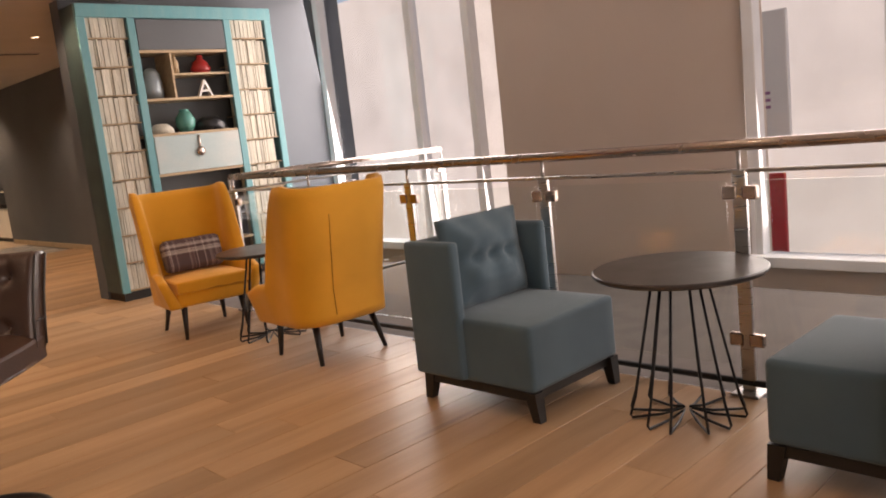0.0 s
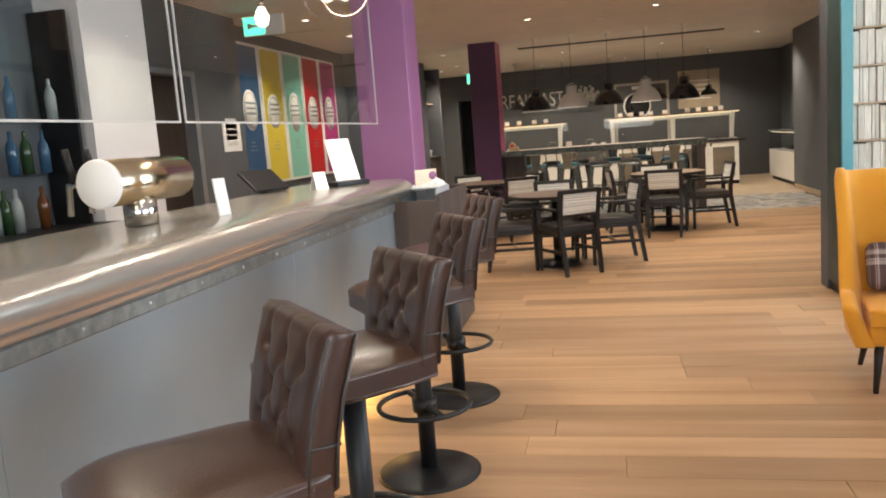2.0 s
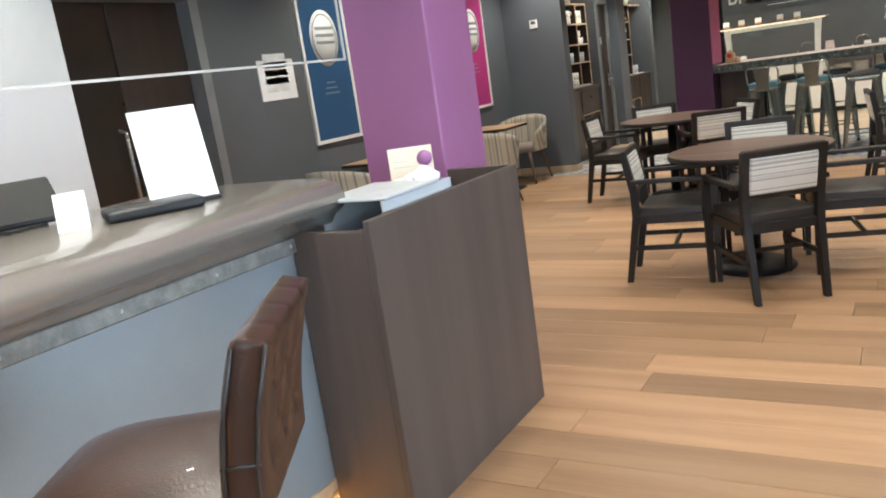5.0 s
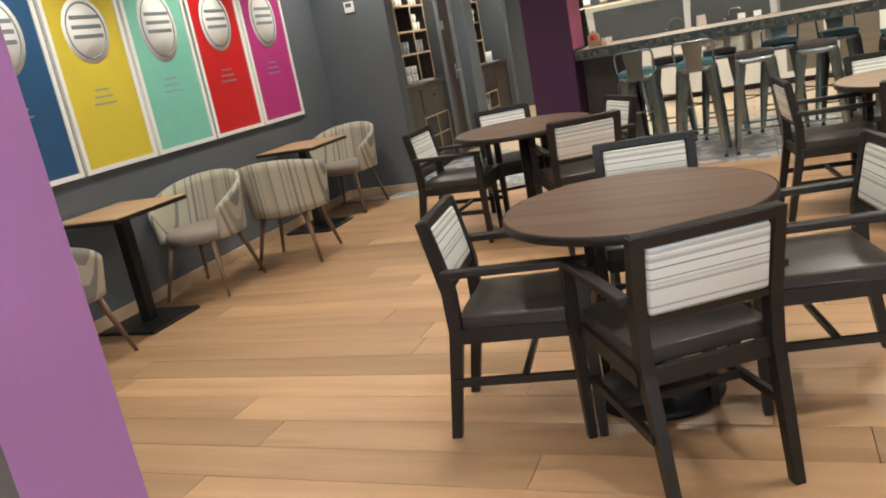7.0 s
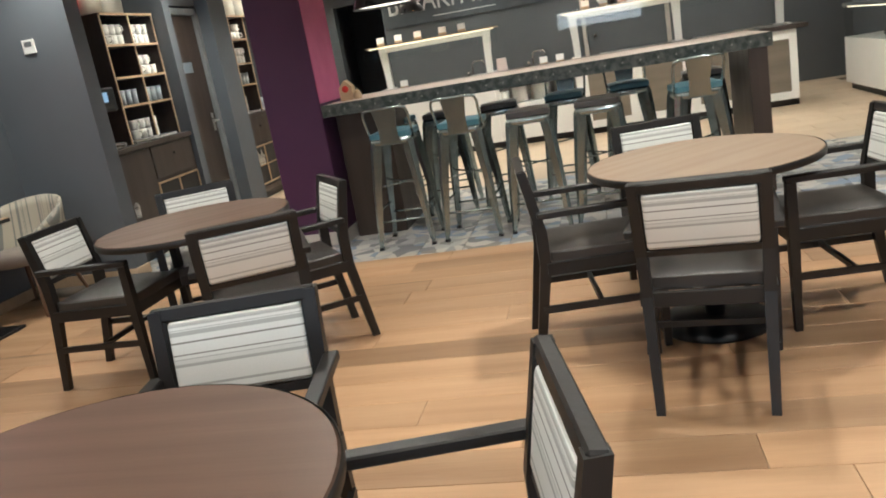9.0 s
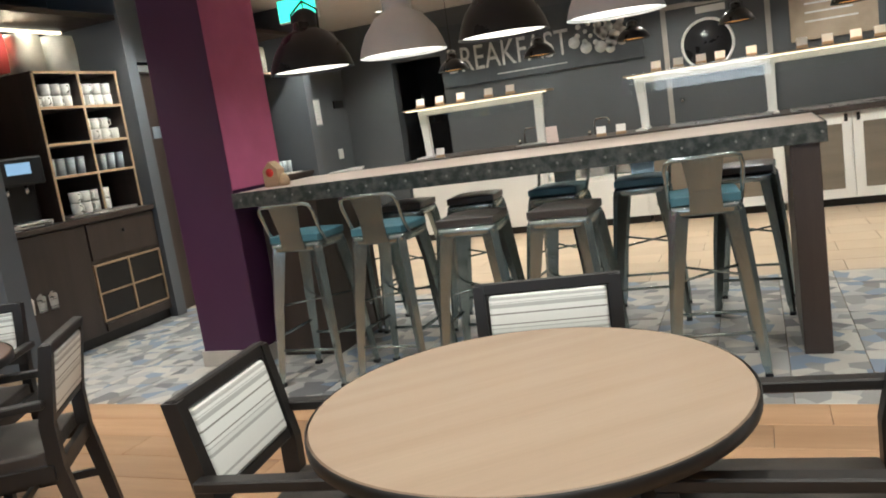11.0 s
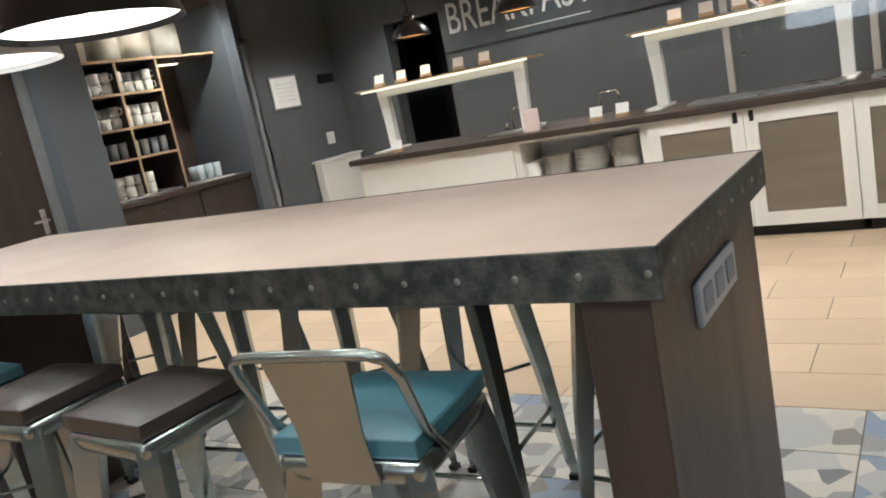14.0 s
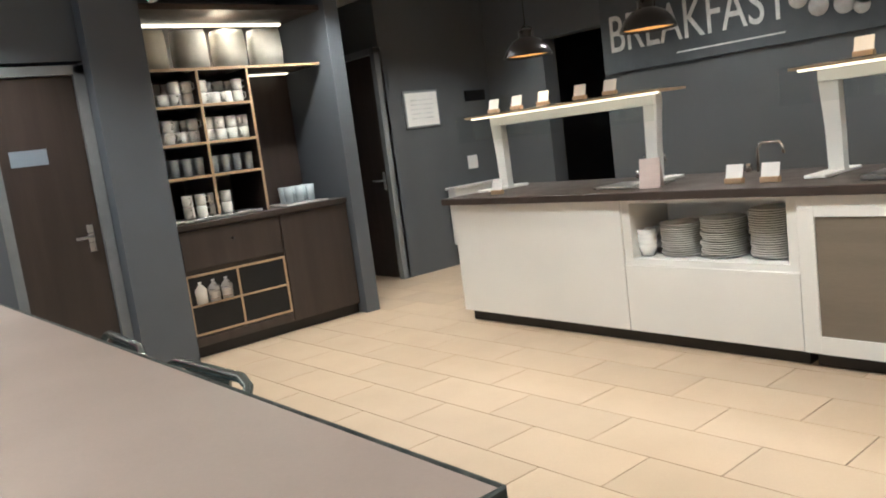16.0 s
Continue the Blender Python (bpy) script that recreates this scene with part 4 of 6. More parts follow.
def wire_table(x, y, h, r):
    t = thing("wire_table", "round dark side table on bent wire legs", "side table", "wire side tables", pose(x, y, 0))
    part("tabletop", lathe(B(), [(0, h - 0.022), (r - 0.008, h - 0.022), (r, h - 0.014), (r, h - 0.004), (r - 0.006, h), (0, h)], 48, smooth=False), M_DKTOP, t)
    for k in range(6):
        a = k * math.pi / 3
        w = B()
        ca, sa = math.cos(a), math.sin(a)

        def p(rad, off, z):
            return (rad * ca - off * sa, rad * sa + off * ca, z)
        tube(w, [p(0.10, -0.02, h - 0.022), p(0.2, -0.045, 0.1), p(0.225, -0.05, 0.02), p(0.22, -0.045, 0.008), p(0.1, -0.02, 0.012), p(0.02, 0, 0.03), p(0.1, 0.02, 0.012), p(0.22, 0.045, 0.008), p(0.225, 0.05, 0.02), p(0.2, 0.045, 0.1), p(0.10, 0.02, h - 0.022)], 0.006, 6)
        part("wire_leg", w, M_BLACK, t)


M_DKTOP = mat("dark_tabletop", (0.045, 0.036, 0.033), 0.35, vary=0.08, scale=4, fine=60)
wire_table(3.12, 1.49, 0.62, 0.34)
wire_table(3.08, 4.54, 0.60, 0.30)


def slipper_chair():
    c = thing("slipper_chair", "blue-grey wool lounge chair with buttoned back cushion", "armchair", "blue lounge chairs")
    part("seat_block", soft_box(B(), -0.31, 0.31, -0.36, 0.3, 0.13, 0.42, 0.02, 3, dome=0.012), M_BLUE, c)
    part("back_panel", soft_box(B(), -0.31, 0.31, 0.24, 0.33, 0.14, 0.76, 0.02, 3), M_BLUE, c)
    for sx in (-1, 1):
        part("wing", soft_box(B(), sx * 0.31 - 0.03, sx * 0.31 + 0.03, 0.02, 0.335, 0.135, 0.765, 0.02, 3), M_BLUE, c)

    def cush(u, v):
        return Vector(((u - 0.5) * 0.52, 0.17 - 0.05 * (1 - v), 0.43 + v * 0.42)), Vector((0, -1, 0.12)).normalized()

    def th(u, v):
        e = min(u, 1 - u, v, 1 - v)
        t = 0.17 * min(1, 0.2 + 3.2 * e)
        for bu in (0.27, 0.5, 0.73):
            t -= 0.07 * math.exp(-((u - bu) ** 2 * 0.27 + (v - 0.52) ** 2 * 0.18) / 0.0012)
        t -= 0.03 * math.exp(-((v - 0.52) ** 2) / 0.0025)
        return max(0.02, t + 0.008 * math.sin(u * 19 + v * 7))
    part("back_cushion", slab(B(), cush, 26, 20, th), M_BLUE, c)
    part("plinth", box(box(box(mbox(-0.3, 0.3, -0.34, -0.3, 0.09, 0.13), -0.3, 0.3, 0.26, 0.3, 0.09, 0.13), -0.3, -0.26, -0.3, 0.26, 0.09, 0.13), 0.26, 0.3, -0.3, 0.26, 0.09, 0.13), M_BLACKW, c)
    for sx in (-1, 1):
        for y, o in ((-0.33, -0.02), (0.28, 0.03)):
            lg = B()
            loft(lg, [[(sx * 0.28 + a, y + dy + b, z) for a, b in ((-w, -w), (w, -w), (w, w), (-w, w))] for z, dy, w in ((0, o, 0.02), (0.13, 0, 0.03))], smooth=False)
            part("leg", lg, M_BLACKW, c)
    return c


sc = slipper_chair()
sc.matrix_basis = pose(3.035, 2.32, 0, 0, 0, 0)
copy_thing(sc, pose(3.04, 0.63, 0, 0, 0, 180))

# skirting boards
M_SKIRTW = mat("light_wood_skirting", (0.5, 0.37, 0.24), 0.5, vary=0.08, fine=60)
for n, a in enumerate(((-2.52, -2.505, 9.28, 13.45), (-2.505, -1.75, 13.435, 13.45), (4.785, 4.8, 7.7, 16.2), (-1.75, -1.735, 13.435, 13.62))):
    struct("baseboard_%d" % (n + 1), mbox(a[0], a[1], a[2], a[3], 0.0, 0.08, bevel=0.002), M_SKIRTW, "light wood skirting board along the wall", "baseboard")


# ---- book display unit ----
mark = set(bpy.data.objects)


def book_display():
    s = thing("book_display", "teal painted shelving tower with rows of old books", "shelving unit")
    X0, X1, Y0, Y1, Z1 = 3.17, 5.15, 7.62, 7.98, H - 0.02
    part("plinth", mbox(X0 + 0.02, X1 - 0.02, Y0 + 0.03, Y1, 0.0, 0.08), M_BLACKW, s)
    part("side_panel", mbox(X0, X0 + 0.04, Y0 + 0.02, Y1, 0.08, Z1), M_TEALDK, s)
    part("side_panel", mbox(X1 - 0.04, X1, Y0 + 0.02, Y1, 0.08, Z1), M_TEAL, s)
    part("back_panel", mbox(X0 + 0.04, X1 - 0.04, Y1 - 0.02, Y1, 0.08, Z1), M_DARKWALL, s)
    for x in (X0, 3.62, 4.60, X1 - 0.075):
        part("stile", mbox(x, x + 0.075, Y0, Y0 + 0.04, 0.08, Z1, bevel=0.004), M_TEAL, s)
    part("top_rail", mbox(X0, X1, Y0 - 0.01, Y0 + 0.04, Z1 - 0.12, Z1, bevel=0.004), M_TEAL, s)
    for z in (1.14, 1.53, 1.87, 2.33):
        part("shelf", mbox(3.695, 4.60, Y0 + 0.01, Y1 - 0.02, z - 0.012, z + 0.012), M_LWOOD, s)
    part("divider", mbox(3.99, 4.01, Y0 + 0.02, Y1 - 0.02, 1.882, 2.318), M_LWOOD, s)
    part("shelf", mbox(4.01, 4.60, Y0 + 0.02, Y1 - 0.02, 2.10, 2.118), M_LWOOD, s)
    part("flap", mbox(3.70, 4.595, Y0 + 0.0, Y0 + 0.025, 1.155, 1.515, bevel=0.004), M_FLAP, s, "pale teal drop-down flap")
    part("top_flap", mbox(3.70, 4.595, Y0 + 0.0, Y0 + 0.025, 2.345, Z1 - 0.13, bevel=0.004), M_DARKWALL, s)
    for z in (0.4, 0.75):
        part("shelf", mbox(3.695, 4.60, Y0 + 0.01, Y1 - 0.02, z - 0.012, z + 0.012), M_LWOOD, s)
    part("flap_latch", tube(B(), [(4.15, Y0 - 0.004, 1.5), (4.15, Y0 - 0.006, 1.36)], 0.012, 8), M_COPPERRAIL, s)
    part("flap_knob", lathe(B(), [(0, 0), (0.045, 0), (0.045, 0.02), (0, 0.03)], 16), M_COPPERRAIL, s).matrix_basis = pose(4.15, Y0, 1.34, 90, 0, 0)
    return s


book_display()
rnd = random.Random(5)
shared = {}


def paper_block(w, h, d):
    key = (round(w, 2), round(h, 2), round(d, 2))
    if key not in shared:
        me = bpy.data.meshes.new("book")
        bm = mbox(-w / 2, w / 2, 0, d, 0, h, bevel=0.004)
        bm.to_mesh(me)
        bm.free()
        me.materials.append(M_PAGES)
        shared[key] = me
    return shared[key]


for bx0, bx1 in ((3.25, 3.62), (4.68, 5.07)):
    for r in range(10):
        z = 0.10 + 0.262 * r
        row = thing("book_row", "row of old books with pages facing out", "books", "book rows in the display")
        part("shelf_board", mbox(bx0, bx1, 7.635, 7.95, z - 0.01, z), M_LWOOD, row)
        x = bx0 + 0.002
        while x < bx1 - 0.03:
            w = rnd.choice((0.02, 0.03, 0.04, 0.05))
            if x + w > bx1:
                break
            ob = new("book", paper_block(w - 0.002, rnd.choice((0.235, 0.24, 0.245, 0.248)), 0.2))
            ob.location = (x + w / 2, 7.645 + rnd.random() * 0.015, z + 0.001)
            ob.parent = row
            x += w

# ornaments on the open shelves
orn = thing("letter_ornament", "white standing letter A ornament", "ornament")
lettering("A", 0.25, orn, "letter", pose(4.28, 7.75, 1.884, 90, 0, 0), M_WHITE, 0.02)
single("vase", lathe(B(), [(0, 0), (0.06, 0), (0.09, 0.06), (0.095, 0.13), (0.06, 0.19), (0.045, 0.21), (0.055, 0.225), (0.05, 0.226), (0.04, 0.21), (0, 0.2)], 24, (4.12, 7.78, 1.545)), mat("green_glaze", (0.07, 0.28, 0.24), 0.25), "turquoise glazed jar on shelf", "vase")
single("bowl", lathe(B(), [(0, 0.14), (0.09, 0.135), (0.15, 0.08), (0.17, 0.0), (0.16, 0.0), (0.13, 0.08), (0, 0.12)], 28, (4.38, 7.78, 1.545)), M_SHADEB, "black upturned bowl on shelf", "bowl")
single("bowl", lathe(B(), [(0, 0.1), (0.06, 0.095), (0.11, 0.05), (0.12, 0.0), (0.11, 0.0), (0, 0.08)], 28, (3.86, 7.78, 1.545)), M_PAGES, "cream upturned bowl on shelf", "bowl")
single("red_jar", lathe(B(), [(0, 0), (0.09, 0), (0.1, 0.05), (0.07, 0.12), (0.03, 0.15), (0.03, 0.19), (0, 0.19)], 24, (4.38, 7.8, 2.12)), mat("red_glaze", (0.42, 0.03, 0.03), 0.3), "red glazed jar on shelf", "jar")
single("bottle", lathe(B(), [(0, 0), (0.035, 0), (0.035, 0.12), (0.014, 0.16), (0.014, 0.2), (0, 0.2)], 16, (4.1, 7.78, 2.12)), M_LWOOD, "amber bottle on shelf", "bottle")
single("lantern", lathe(B(), [(0, 0), (0.09, 0), (0.1, 0.1), (0.08, 0.25), (0.04, 0.3), (0, 0.31)], 16, (3.85, 7.8, 1.884)), M_ZINC, "dark metal lantern on shelf", "lantern")

set_out(mark, -0.05, -0.505, 0.972)

# ---- high table with metal stools ----
ht = thing("high_table", "long high table with riveted aged metal edge", "table")
HX0, HX1, HY0, HY1, HZ = -0.1, 3.02, 13.72, 14.615, 1.05
part("tabletop", mbox(HX0 + 0.005, HX1 - 0.005, HY0 + 0.005, HY1 - 0.005, HZ - 0.03, HZ + 0.002), M_HIGHTOP, ht)
for a in ((HX0, HX1, HY0 - 0.002, HY0 + 0.004), (HX0, HX1, HY1 - 0.004, HY1 + 0.002), (HX1 - 0.004, HX1 + 0.002, HY0, HY1)):
    part("metal_edge", mbox(*a, HZ - 0.085, HZ + 0.004, bevel=0.002), M_AGED, ht)
for k in range(27):
    part("rivet", lathe(B(), [(0.007, 0), (0.005, 0.003), (0, 0.005)], 8), M_AGEDLIGHT, ht).matrix_basis = pose(HX0 + 0.06 + k * 0.117, HY0 - 0.002, HZ - 0.04, 90, 0, 0)
for k in range(8):
    part("rivet", lathe(B(), [(0.007, 0), (0.005, 0.003), (0, 0.005)], 8), M_AGEDLIGHT, ht).matrix_basis = pose(HX1 + 0.002, HY0 + 0.07 + k * 0.11, HZ - 0.04, 0, 90, 0)
part("end_panel", mbox(HX1 - 0.15, HX1 - 0.03, HY0 + 0.02, HY1 - 0.05, 0, HZ - 0.03, bevel=0.003), M_WENGE, ht)
part("end_panel", mbox(HX0 + 0.02, HX0 + 0.42, HY0 + 0.22, HY1 - 0.05, 0, HZ - 0.03, bevel=0.003), M_WENGE, ht)
part("under_frame", mbox(HX0 + 0.42, HX1 - 0.17, HY0 + 0.2, HY1 - 0.2, HZ - 0.085, HZ - 0.03), M_BLACK, ht)
so = part("socket_strip", mbox(HX1 - 0.032, HX1 - 0.018, HY0 + 0.26, HY0 + 0.57, 0.82, 0.91, bevel=0.004), M_SOCKET, ht, "steel strip of three power sockets")
for k in range(3):
    part("socket", mbox(HX1 - 0.02, HX1 - 0.015, HY0 + 0.285 + 0.095 * k, HY0 + 0.35 + 0.095 * k, 0.84, 0.892, bevel=0.004), mat("blue_grey_plastic", (0.16, 0.22, 0.32), 0.4), so)


def metal_stool(back, pad, label):
    s = thing("metal_stool", label, "bar stool", "metal stools at the high table")
    Z = 0.745
    for sx in (-1, 1):
        for sy in (-1, 1):
            lg = B()
            loft(lg, [[(sx * (x + a), sy * (x + b), z) for a, b in ((-w, w * 0.2), (w * 0.3, w), (w, w * 0.3), (w * 0.2, -w))] for z, x, w in ((0, 0.205, 0.016), (0.035, 0.203, 0.016), (0.05, 0.2, 0.021), (0.4, 0.165, 0.034), (0.69, 0.125, 0.045), (Z - 0.02, 0.118, 0.045))], smooth=False)
            part("leg", lg, M_GUN, s)
            part("foot", mbox(sx * 0.205 - 0.017, sx * 0.205 + 0.017, sy * 0.205 - 0.017, sy * 0.205 + 0.017, 0.0, 0.018), M_BLACK, s)
    part("seat_pan", soft_box(B(), -0.158, 0.158, -0.158, 0.158, Z - 0.05, Z, 0.02, 3), M_GUN, s)
    part("seat_pad", soft_box(B(), -0.155, 0.155, -0.155, 0.155, Z, Z + 0.035, 0.014, 3, dome=0.012), pad, s)
    for sx in (-1, 1):
        part("footrest", tube(B(), [(sx * 0.18, -0.18, 0.265), (sx * 0.18, 0.18, 0.265)], 0.008, 6), M_GUN, s)
        part("footrest", tube(B(), [(-0.188, sx * 0.188, 0.19), (0.188, sx * 0.188, 0.19)], 0.008, 6), M_GUN, s)
    part("brace", tube(B(), [(-0.14, -0.14, 0.42), (0.14, 0.14, 0.42)], 0.006, 6), M_GUN, s)
    part("brace", tube(B(), [(-0.14, 0.14, 0.43), (0.14, -0.14, 0.43)], 0.006, 6), M_GUN, s)
    if back:
        part("back_hoop", tube(B(), [(-0.158, 0.06, Z - 0.02), (-0.165, 0.13, Z + 0.05), (-0.17, 0.18, Z + 0.15), (-0.16, 0.2, Z + 0.185), (-0.13, 0.205, Z + 0.195), (0.13, 0.205, Z + 0.195), (0.16, 0.2, Z + 0.185), (0.17, 0.18, Z + 0.15), (0.165, 0.13, Z + 0.05), (0.158, 0.06, Z - 0.02)], 0.010, 8), M_GUN, s)
        bs = B()
        loft(bs, [[(x, y, z) for x, y in ((-w, yy - 0.003), (w, yy - 0.003), (w, yy + 0.003), (-w, yy + 0.003))] for z, w, yy in ((Z - 0.04, 0.075, 0.163), (Z + 0.06, 0.07, 0.178), (Z + 0.195, 0.092, 0.205))], smooth=False)
        part("back_splat", bs, M_GUN, s)
    for ob in s.children:
        ob.data.transform(Matrix.Diagonal((0.94, 0.94, 1.045, 1)))
    return s


m1 = metal_stool(True, M_TEALSEAT, "gunmetal bar stool with low back and teal seat pad")
m2 = metal_stool(False, M_DKLEATHER, "backless gunmetal bar stool with dark seat pad")
m3 = metal_stool(False, M_TEALSEAT, "backless gunmetal bar stool with teal seat pad")
m1.matrix_basis = pose(0.45, 13.58, 0, 0, 0, 180)
m2.matrix_basis = pose(1.4, 13.6, 0, 0, 0, 3)
m3.matrix_basis = pose(0.2, 14.58, 0, 0, 0, -4)
for proto, x, y, a in ((m1, 0.94, 13.59, 177), (m2, 1.87, 13.6, -3), (m1, 2.5, 13.62, 186), (m1, 1.62, 14.55, -3), (m2, 0.62, 14.55, 2), (m2, 1.09, 14.55, 5), (m1, 2.11, 14.55, 4), (m2, 2.67, 14.61, -4)):
    copy_thing(proto, pose(x, y, 0, 0, 0, a))
bh = thing("toy_house", "small wooden house ornament with a red figure", "ornament", m=pose(0.04, 13.98, 1.053))
hb = B()
loft(hb, [[(-0.05, y, 0), (0.05, y, 0), (0.05, y, 0.1), (0.0, y, 0.15), (-0.05, y, 0.1)] for y in (-0.04, 0.04)], smooth=False)
part("house", hb, M_LWOOD, bh)
part("hole", lathe(B(), [(0, 0), (0.026, 0), (0.026, 0.004), (0, 0.004)], 16), mat("red_felt", (0.5, 0.03, 0.02), 0.8), bh).matrix_basis = pose(0, -0.041, 0.085, 90, 0, 0)
part("figure", lathe(B(), [(0, 0), (0.03, 0), (0.034, 0.03), (0.02, 0.06), (0, 0.075)], 16, (0.08, -0.02, 0)), M_LWOOD, bh)


# ---- pendants ----
def pendant(x, y, z, r, h, shade_mat, glow, label, group):
    p = thing("pendant_lamp", label, "pendant lamp", group, pose(x, y, z))
    part("shade", lathe(B(), [(r, 0.0), (r * 0.985, 0.012), (r * 0.93, 0.05 * h / 0.3), (r * 0.8, 0.36 * h), (r * 0.55, 0.58 * h), (r * 0.34, 0.66 * h), (r * 0.3, 0.68 * h), (r * 0.3, 0.9 * h), (r * 0.22, 0.96 * h), (r * 0.1, h), (0.012, h), (0.0, h * 0.97), (r * 0.2, 0.9 * h), (r * 0.3, 0.63 * h), (r * 0.52, 0.56 * h), (r * 0.77, 0.34 * h), (r * 0.95, 0.02)], 40), shade_mat, p)
    # lining emits by itself, standing in for light from the bulb
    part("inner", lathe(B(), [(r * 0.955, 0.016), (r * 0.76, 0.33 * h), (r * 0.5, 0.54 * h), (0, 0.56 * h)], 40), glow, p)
    part("bulb", lathe(B(), [(0, 0.1 * h), (0.03, 0.13 * h), (0.042, 0.25 * h), (0.025, 0.4 * h), (0, 0.42 * h)], 16), M_BULB, p)
    part("cable", tube(B(), [(0, 0, h - 0.01), (0, 0, H - z)], 0.004, 6), M_BLACK, p)
    part("ceiling_rose", lathe(B(), [(0.05, H - z), (0.05, H - z - 0.02), (0, H - z - 0.025)], 20), M_WHITE, p)
    for sx in (-1, 1):
        part("yoke", tube(B(), [(sx * r * 0.33, 0, 0.64 * h), (sx * r * 0.36, 0, 0.95 * h), (0, 0, 1.12 * h)], 0.006, 6), shade_mat, p)
    return p


M_INNER = mat("shade_lining_glow", (0.85, 0.82, 0.76), 0.5, emit=(1, 0.9, 0.75), power=1.2)
for k in range(5):
    pendant(0.47 + 0.563 * k, 13.9, 1.67, 0.235, 0.34, M_SHADEB if k % 2 == 0 else M_SHADEW, M_INNER, ("black" if k % 2 == 0 else "white") + " enamel dome pendant lamp over high table", "pendants over the high table")
    spot(0.47 + 0.563 * k, 13.9, 1.73, 10, 130)
for k in range(5):
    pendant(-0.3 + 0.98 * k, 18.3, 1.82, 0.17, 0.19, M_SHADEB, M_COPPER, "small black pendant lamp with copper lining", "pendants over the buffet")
    spot(-0.3 + 0.98 * k, 18.3, 1.86, 14, 120, (1, 0.7, 0.4))

# ---- buffet ----
for xa, xb in ((-0.83, 0.65), (1.69, 2.95), (2.95, 4.12)):
    u = thing("buffet_cabinet", "white buffet cabinet unit with dark plinth", "cabinet", "buffet units")
    part("body", mbox(xa, xb, 17.92, 18.6, 0.075, 0.86), M_WHITE, u)
    part("plinth", mbox(xa + 0.04, xb, 17.95, 18.55, 0, 0.075), M_BLACKW, u)
    if xa < 0:
        part("front_panel", mbox(xa + 0.003, xb - 0.003, 17.9, 17.919, 0.078, 0.855, bevel=0.002), M_WHITE, u)
    else:
        mid = (xa + xb) / 2
        for da, db, hx in ((xa, mid, mid - 0.05), (mid, xb, mid + 0.05)):
            d = part("door", box(box(box(mbox(da + 0.003, da + 0.085, 17.895, 17.919, 0.078, 0.855, bevel=0.002), db - 0.085, db - 0.003, 17.895, 17.919, 0.078, 0.855, bevel=0.002), da + 0.085, db - 0.085, 17.895, 17.919, 0.078, 0.165), da + 0.085, db - 0.085, 17.895, 17.919, 0.755, 0.855), M_WHITE, u)
            part("door_panel", mbox(da + 0.085, db - 0.085, 17.905, 17.915, 0.165, 0.755), M_PANEL, d, "brown textured glass panel")
            part("handle", mbox(hx - 0.015, hx + 0.015, 17.89, 17.896, 0.77, 0.84, bevel=0.003), M_BLACK, d, "dark slot handle")
nu = thing("buffet_cabinet", "white buffet unit with an open niche for plates", "cabinet", "buffet units")
part("body", box(box(box(box(mbox(0.65, 0.70, 17.92, 18.6, 0.075, 0.86), 1.63, 1.69, 17.92, 18.6, 0.075, 0.86), 0.70, 1.63, 18.3, 18.6, 0.51, 0.86), 0.70, 1.63, 17.92, 18.6, 0.075, 0.51), 0.70, 1.63, 17.92, 18.3, 0.835, 0.86), M_WHITE, nu)
part("drawer_front", mbox(0.653, 1.687, 17.9, 17.919, 0.078, 0.475, bevel=0.002), M_WHITE, nu)
part("plinth", mbox(0.65, 1.69, 17.95, 18.55, 0, 0.075), M_BLACKW, nu)
wt = thing("buffet_worktop", "continuous dark worktop along the buffet", "worktop")
part("slab", mbox(-0.9, 4.24, 17.875, 18.75, 0.862, 0.905), M_WENGE, wt)
part("front_edge", mbox(-0.9, 4.24, 17.857, 17.875, 0.86, 0.906, bevel=0.004), M_WENGE, wt)


def plate_stack(x, y, z, n, r):
    s = thing("plate_stack", "stack of white china plates in the niche", "plates", "plate stacks")
    for k in range(n):
        o = rnd.uniform(-0.006, 0.006)
        part("plate", lathe(B(), [(0, 0), (r * 0.6, 0), (r, 0.012), (r, 0.016), (r * 0.6, 0.005), (0, 0.005)], 24, (x + o, y + o, z + 0.0125 * k)), M_CHINA, s)


plate_stack(0.93, 18.1, 0.512, 15, 0.125)
plate_stack(1.19, 18.1, 0.512, 17, 0.125)
plate_stack(1.46, 18.1, 0.512, 21, 0.11)
for x, y in ((0.74, 18.02), (0.75, 18.16)):
    bw = thing("bowl_stack", "nested white china bowls in the niche", "bowls", "bowl stacks")
    for k in range(4):
        part("bowl", lathe(B(), [(0, 0), (0.035, 0), (0.06, 0.07), (0.056, 0.07), (0.03, 0.008), (0, 0.008)], 20, (x, y, 0.512 + 0.03 * k)), M_CHINA, bw)


